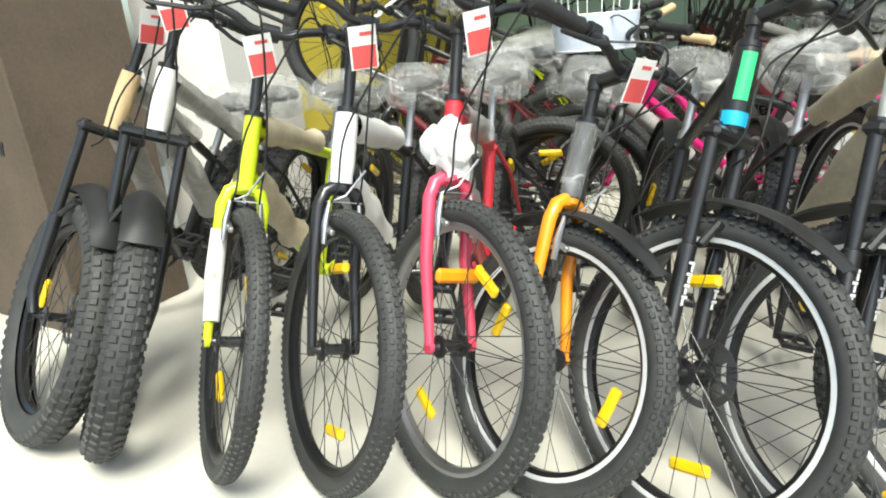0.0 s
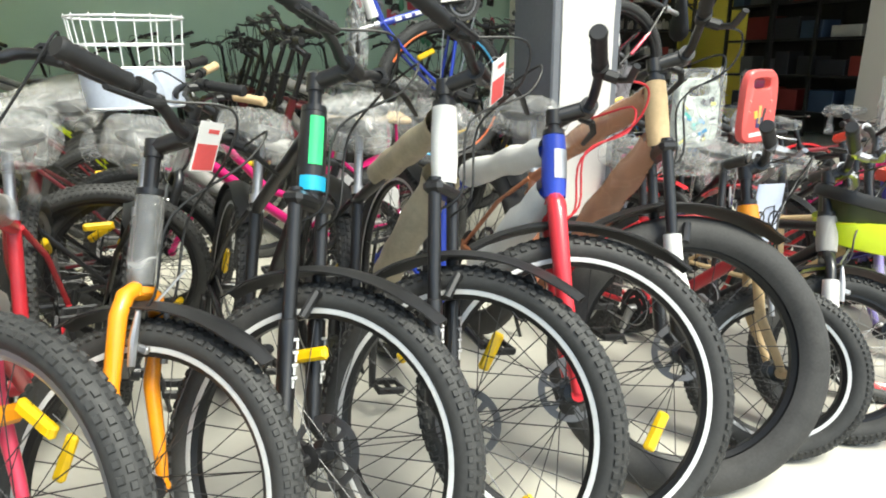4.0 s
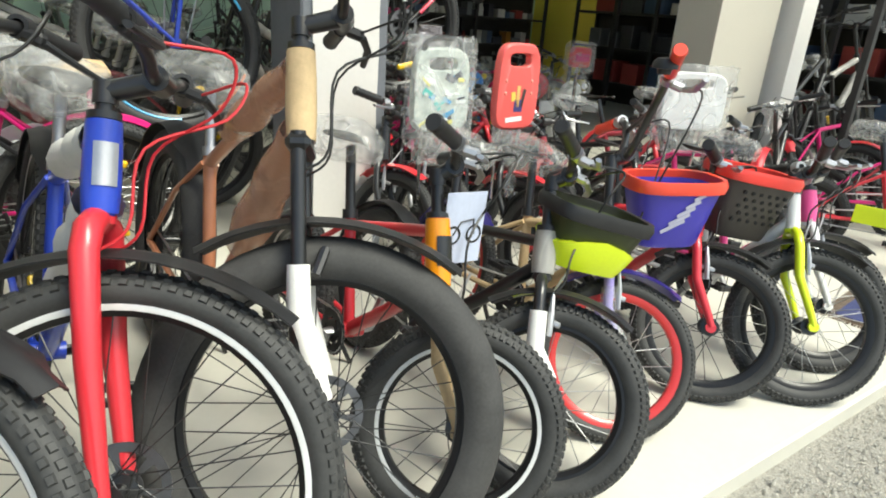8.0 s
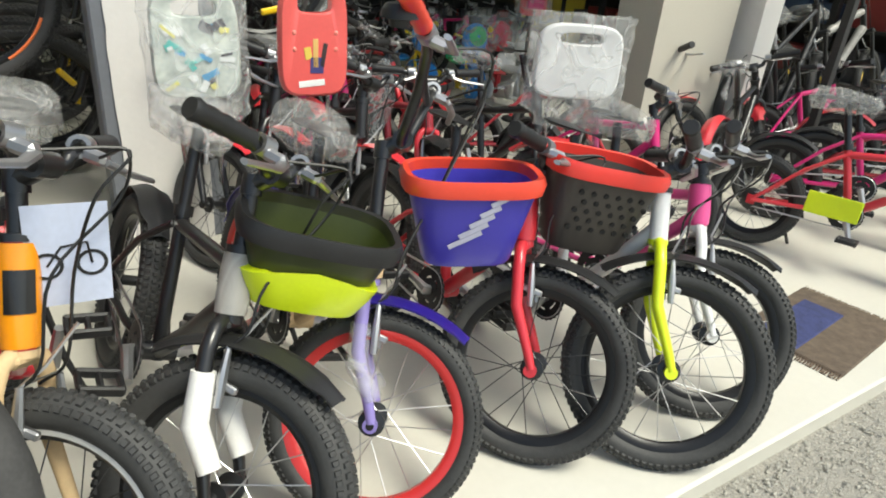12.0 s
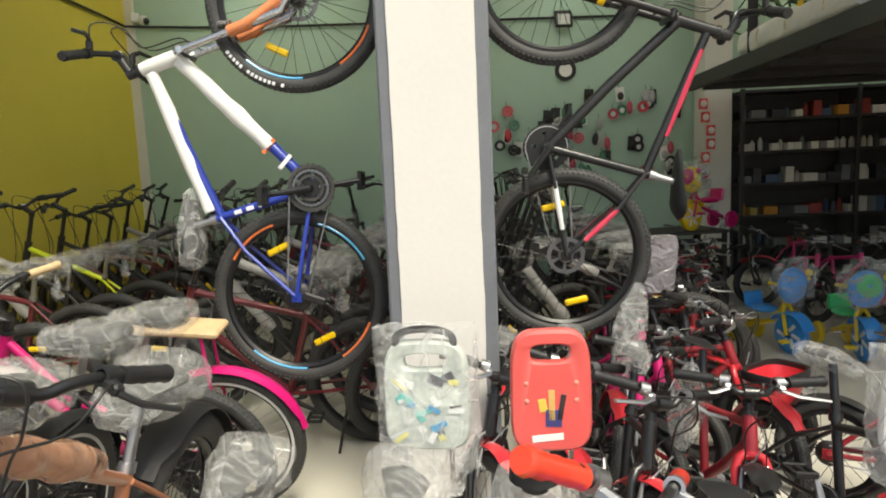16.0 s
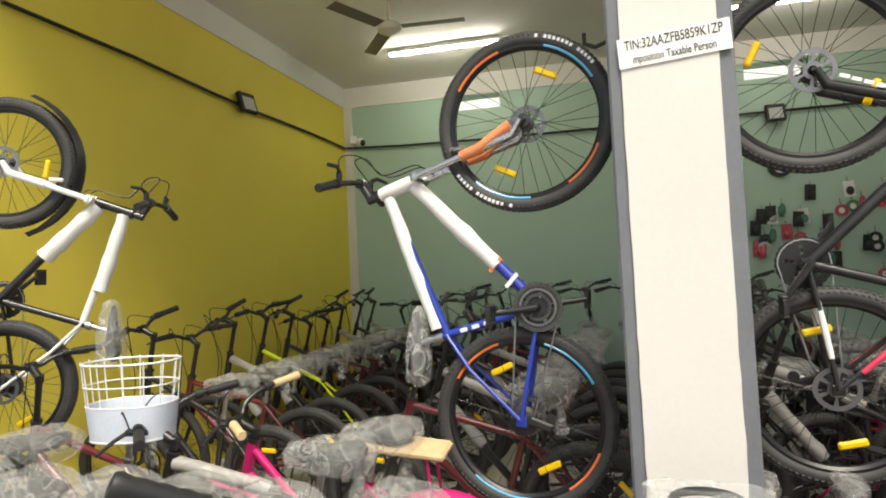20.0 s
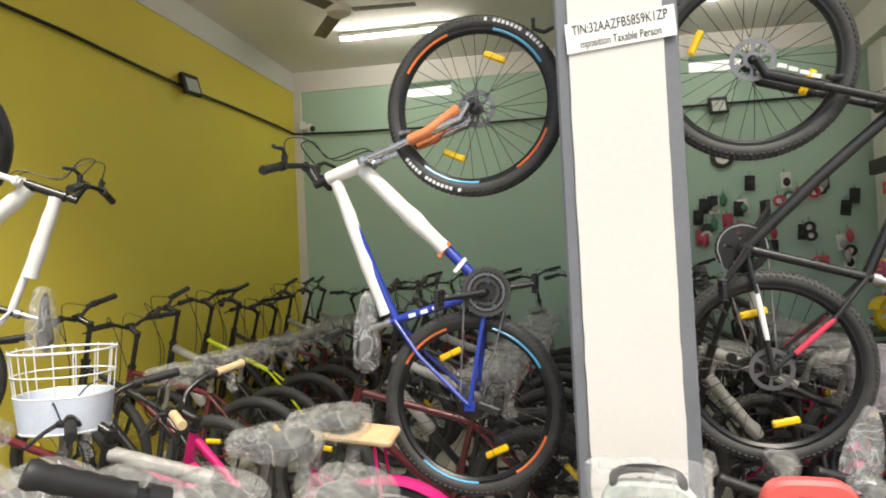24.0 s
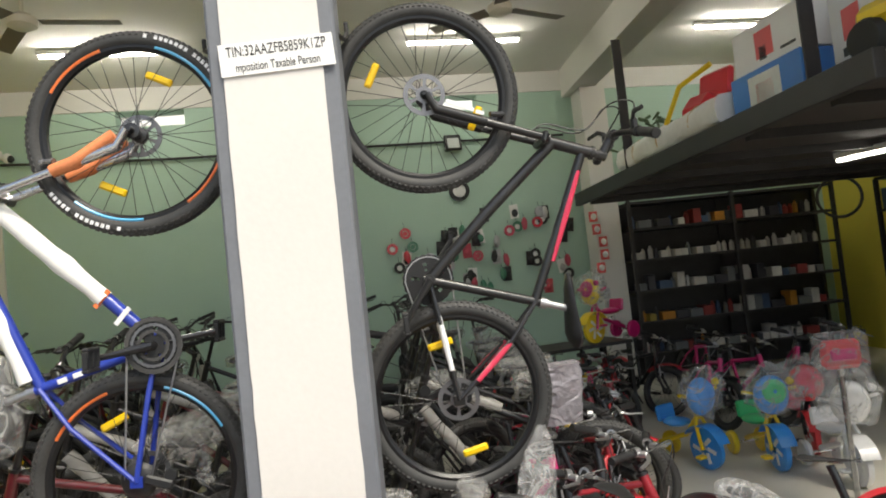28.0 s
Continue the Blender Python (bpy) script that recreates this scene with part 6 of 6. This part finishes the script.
eye = thing("security_camera", "small white security camera in the room corner", "camera", pose(LEFT + 0.13, wy(LEFT + 0.13) - 0.06, 3.17, 0, 0, 35))
part("bracket", Mesh().box((0, 0.02, 0.01), (0.09, 0.05, 0.1), None, 0.008), WHITE_PRINT, eye)
part("housing", Mesh().ball((0.08, -0.05, -0.03), 0.055, 16, 10), WHITE_PRINT, eye)
part("dark_lens", Mesh().ball((0.1, -0.075, -0.04), 0.04, 14, 8), BLACK_PLASTIC, eye)


def floodlight(x, y, z, az):
    t = thing("floodlight", "small black floodlight on the wall", "floodlight", pose(x, y, z, 0, 0, az), "floodlights")
    part("housing", Mesh().box((0, -0.08, 0), (0.2, 0.05, 0.2), Matrix.Rotation(-0.3, 3, "X"), 0.012), BLACK_PLASTIC, t)
    part("glass", Mesh().box((0, -0.108, -0.008), (0.14, 0.004, 0.13), Matrix.Rotation(-0.3, 3, "X"), 0.001), surface("pale_lamp_glass", (0.5, 0.52, 0.5), 0.15), t)
    part("bracket", Mesh().box((0, -0.03, 0), (0.05, 0.07, 0.03)), BLACK_PLASTIC, t)


floodlight(lw(5.54), 5.54, 3.08, 82)
floodlight(3.59, wy(3.59), 3.01, 6)

# ---------- sign on the pillar ----------
sign = thing("paper_sign", "white paper sign pasted across the pillar", "sign", pose(2.425, 2.757, 2.1, 0, -3, 0))
part("sheet", Mesh().box((0, 0, 0), (0.328, 0.002, 0.095)), PAPER, sign, "", False)
for txt, dz, sz in (("TIN:32AAZFB5859K1ZP", 0.008, 0.044), ("mposition Taxable Person", -0.036, 0.036)):
    cu = bpy.data.curves.new("lettering", "FONT")
    cu.body, cu.size, cu.align_x, cu.extrude = txt, sz, "CENTER", 0.0004
    cu.materials.append(BLACK_PLASTIC)
    ob = new("lettering", cu)
    ob.parent = sign
    ob.matrix_basis = pose(0, -0.0022, dz, 90, 0, 0) @ Matrix.Scale(0.64, 4, (1, 0, 0))

# ---------- carton at the far end, mat, front curtain of goods ----------
bx = thing("large_carton", "large brown carton with dark printed marks", "carton", pose(-2.05, 2.16, 0, 0, 0, -14))
# Carton brown darkened: the shade it stands in is put into the colour.
part("box_body", Mesh().box((0, 0, 0.85), (1.5, 0.5, 1.7), None, 0.006), surface("shaded_brown_carton", (0.105, 0.078, 0.055), 0.85, 0, 0.3, 3, 90, 0.2, 0.001), bx)
for px, pz, sx in ((0.35, 0.72, 0.16), (0.2, 0.66, 0.1), (0.55, 0.75, 0.09)):
    part("printed_mark", Mesh().box((px, -0.252, pz), (sx, 0.003, 0.05), Matrix.Rotation(0.3, 3, "Y")), BLACK_PLASTIC, bx, "", False)
part("blue_panel", Mesh().box((-0.3, -0.252, 0.6), (0.35, 0.003, 0.75)), paint(0.05, 0.12, 0.25, 0.5), bx, "dark blue printed panel", False)
mat_ = thing("door_mat", "woven brown and blue mat with a fringe", "mat", pose(4.26, 1.33, 0.006, 0, 0, 9))
part("weave", Mesh().box((0, 0, 0), (0.52, 0.34, 0.012), None, 0.004), surface("brown_weave", (0.12, 0.09, 0.065), 0.95, 0, 0.4, 30, 200, 0.8, 0.004), mat_)
part("blue_stripe", Mesh().box((-0.05, 0.05, 0.005), (0.4, 0.14, 0.008), None, 0.003), surface("blue_weave", (0.04, 0.05, 0.14), 0.95, 0, 0.4, 30, 200, 0.8, 0.004), mat_)
fr = Mesh()
for i in range(40):
    y = -0.165 + 0.33 * i / 39
    for sx in (-1, 1):
        fr.tube([(sx * 0.26, y, 0), (sx * (0.29 + 0.015 * noise.noise(Vector((i, sx, 0)))), y + 0.01 * noise.noise(Vector((i * 1.7, 2, sx))), -0.003)], 0.003, 4)
q = part("fringe", fr, surface("brown_fringe", (0.14, 0.1, 0.07), 0.95), mat_)
q["kind"] = "stuff"
# loose gravel chips near the step
f = Mesh()
for i in range(11000):
    x = rng.uniform(2.2, 6.5)
    y = EDGE(x) - 0.012 - abs(rng.gauss(0, 0.45))
    r0 = rng.uniform(0.002, 0.0065)
    c = Vector((x, y, -0.054 + rng.uniform(-0.004, 0.006)))
    pts = [c + Vector((rng.uniform(0.7, 1.2) * r0 * a, rng.uniform(0.7, 1.2) * r0 * b2, rng.uniform(0.5, 0.9) * r0 * e)) for a, b2, e in ((1, 0, 0), (-1, 0, 0), (0, 1, 0), (0, -1, 0), (0, 0, 1), (0, 0, -1))]
    f.add(pts, [(0, 2, 4), (2, 1, 4), (1, 3, 4), (3, 0, 4), (2, 0, 5), (1, 2, 5), (3, 1, 5), (0, 3, 5)])
GCHIP = surface("stone_chip", (0.44, 0.42, 0.37), 0.9, 0, 0.55, 45, 200)
solid("gravel_chips", f, GCHIP, "loose grey stone chips before the step", "gravel", "stuff")

rack2 = thing("shelf_rack", "black steel rack of dark goods along the far wall", "shelf")
for z in (0.3, 0.75, 1.2, 1.65, 2.0):
    part("shelf_board", Mesh().box((8.3, 5.2, z), (0.45, 4.4, 0.03)), BLACK_STEEL, rack2)
for y in (3.0, 4.5, 6.0, 7.4):
    for x in (8.09, 8.5):
        part("upright", Mesh().box((x, y, 1.0), (0.04, 0.04, 2.0)), BLACK_STEEL, rack2)
part("back_panel", Mesh().box((8.54, 5.2, 1.0), (0.01, 4.4, 2.0)), BLACK_STEEL, rack2)
for z in (0.315, 0.765, 1.215, 1.665):
    y = 3.1
    while y < 7.2:
        wd, ht, ci = rng.uniform(0.15, 0.4), rng.uniform(0.12, 0.3), rng.choice((0, 1, 3, 3, 3, 4, 5))
        ob = new("boxed_part", Mesh().box((0, 0, ht / 2), (0.3, wd, ht), None, 0.006).data("boxed_part", goods[ci]))
        tagged(ob, "boxed spare part on the far rack", "box", "goods on the far rack").matrix_basis = pose(8.28, y + wd / 2, z, 0, 0, rng.uniform(-4, 4))
        y += wd + rng.uniform(0.02, 0.15)

# black cycles and a rail of packed goods at the far end of the front
for k, (x, y, hd) in enumerate([(6.75, 2.95, 8), (7.7, 3.1, -6), (7.0, 3.4, 3), (7.9, 2.2, 12)]):
    R = pose(0, 0, 0, 0, 0, hd) @ pose(0, 0, 0, -9, 0, 0)
    p = R @ Vector((0, 0, 0.335))
    copy_thing(proto[(0, 2)[k % 2]], Matrix.Translation((x - p.x, y - p.y, 0.331 - p.z)) @ R)
rail = thing("hanging_rail", "black steel rail with two posts for packed goods", "rail")
part("rail_bar", Mesh().rod((5.55, 2.3, 1.72), (8.35, 2.2, 1.72), 0.016, 10), BLACK_STEEL, rail)
for x, y in ((5.58, 2.3), (8.3, 2.2)):
    part("post", Mesh().box((x, y, 0.86), (0.04, 0.04, 1.72)), BLACK_STEEL, rail)
hr = random.Random(12)
inner = [BLACK_PLASTIC, RUBBER, paint(0.3, 0.02, 0.03), BLACK_PLASTIC, LIME, RUBBER, paint(0.03, 0.12, 0.06), paint(0.04, 0.05, 0.2)]
for k in range(16):
    u = (k + 0.5) / 16
    x, y = 5.6 + 2.7 * u, 2.3 - 0.1 * u
    if k % 3 == 1:
        m = pose(x, y, 1.72 - 0.255, 0, 0, hr.uniform(30, 80))
        tagged(new("rubber_hoop", bpy.data.meshes["rubber_hoop"]), "black rubber hoop hung on the goods rail", "hoop", "goods on the rail").matrix_basis = m
        continue
    h, w_ = hr.uniform(0.4, 0.75), hr.uniform(0.13, 0.2)
    t = thing("packed_goods", "dark cycle goods hung in a clear bag", "goods", pose(x, y, 1.7, 0, 0, hr.uniform(-40, 20)), "goods on the rail")
    part("bundle", Mesh().ball((0, 0, -h * 0.55), 0.5, 14, 10, (w_ * 0.75, w_ * 0.5, h * 0.75), 0.5, k), inner[k % 8], t)
    part("clear_bag", Mesh().ball((0, 0, -h * 0.53), 0.5, 16, 12, (w_, w_ * 0.62, h * 0.92), 0.35, k + 40), FILM_CLEAR, t)
    part("hook", Mesh().tube([(0, 0, -0.03), (0, 0, 0.02), (0.012, 0, 0.036), (0.02, 0, 0.02)], 0.0025, 6), CHROME, t)
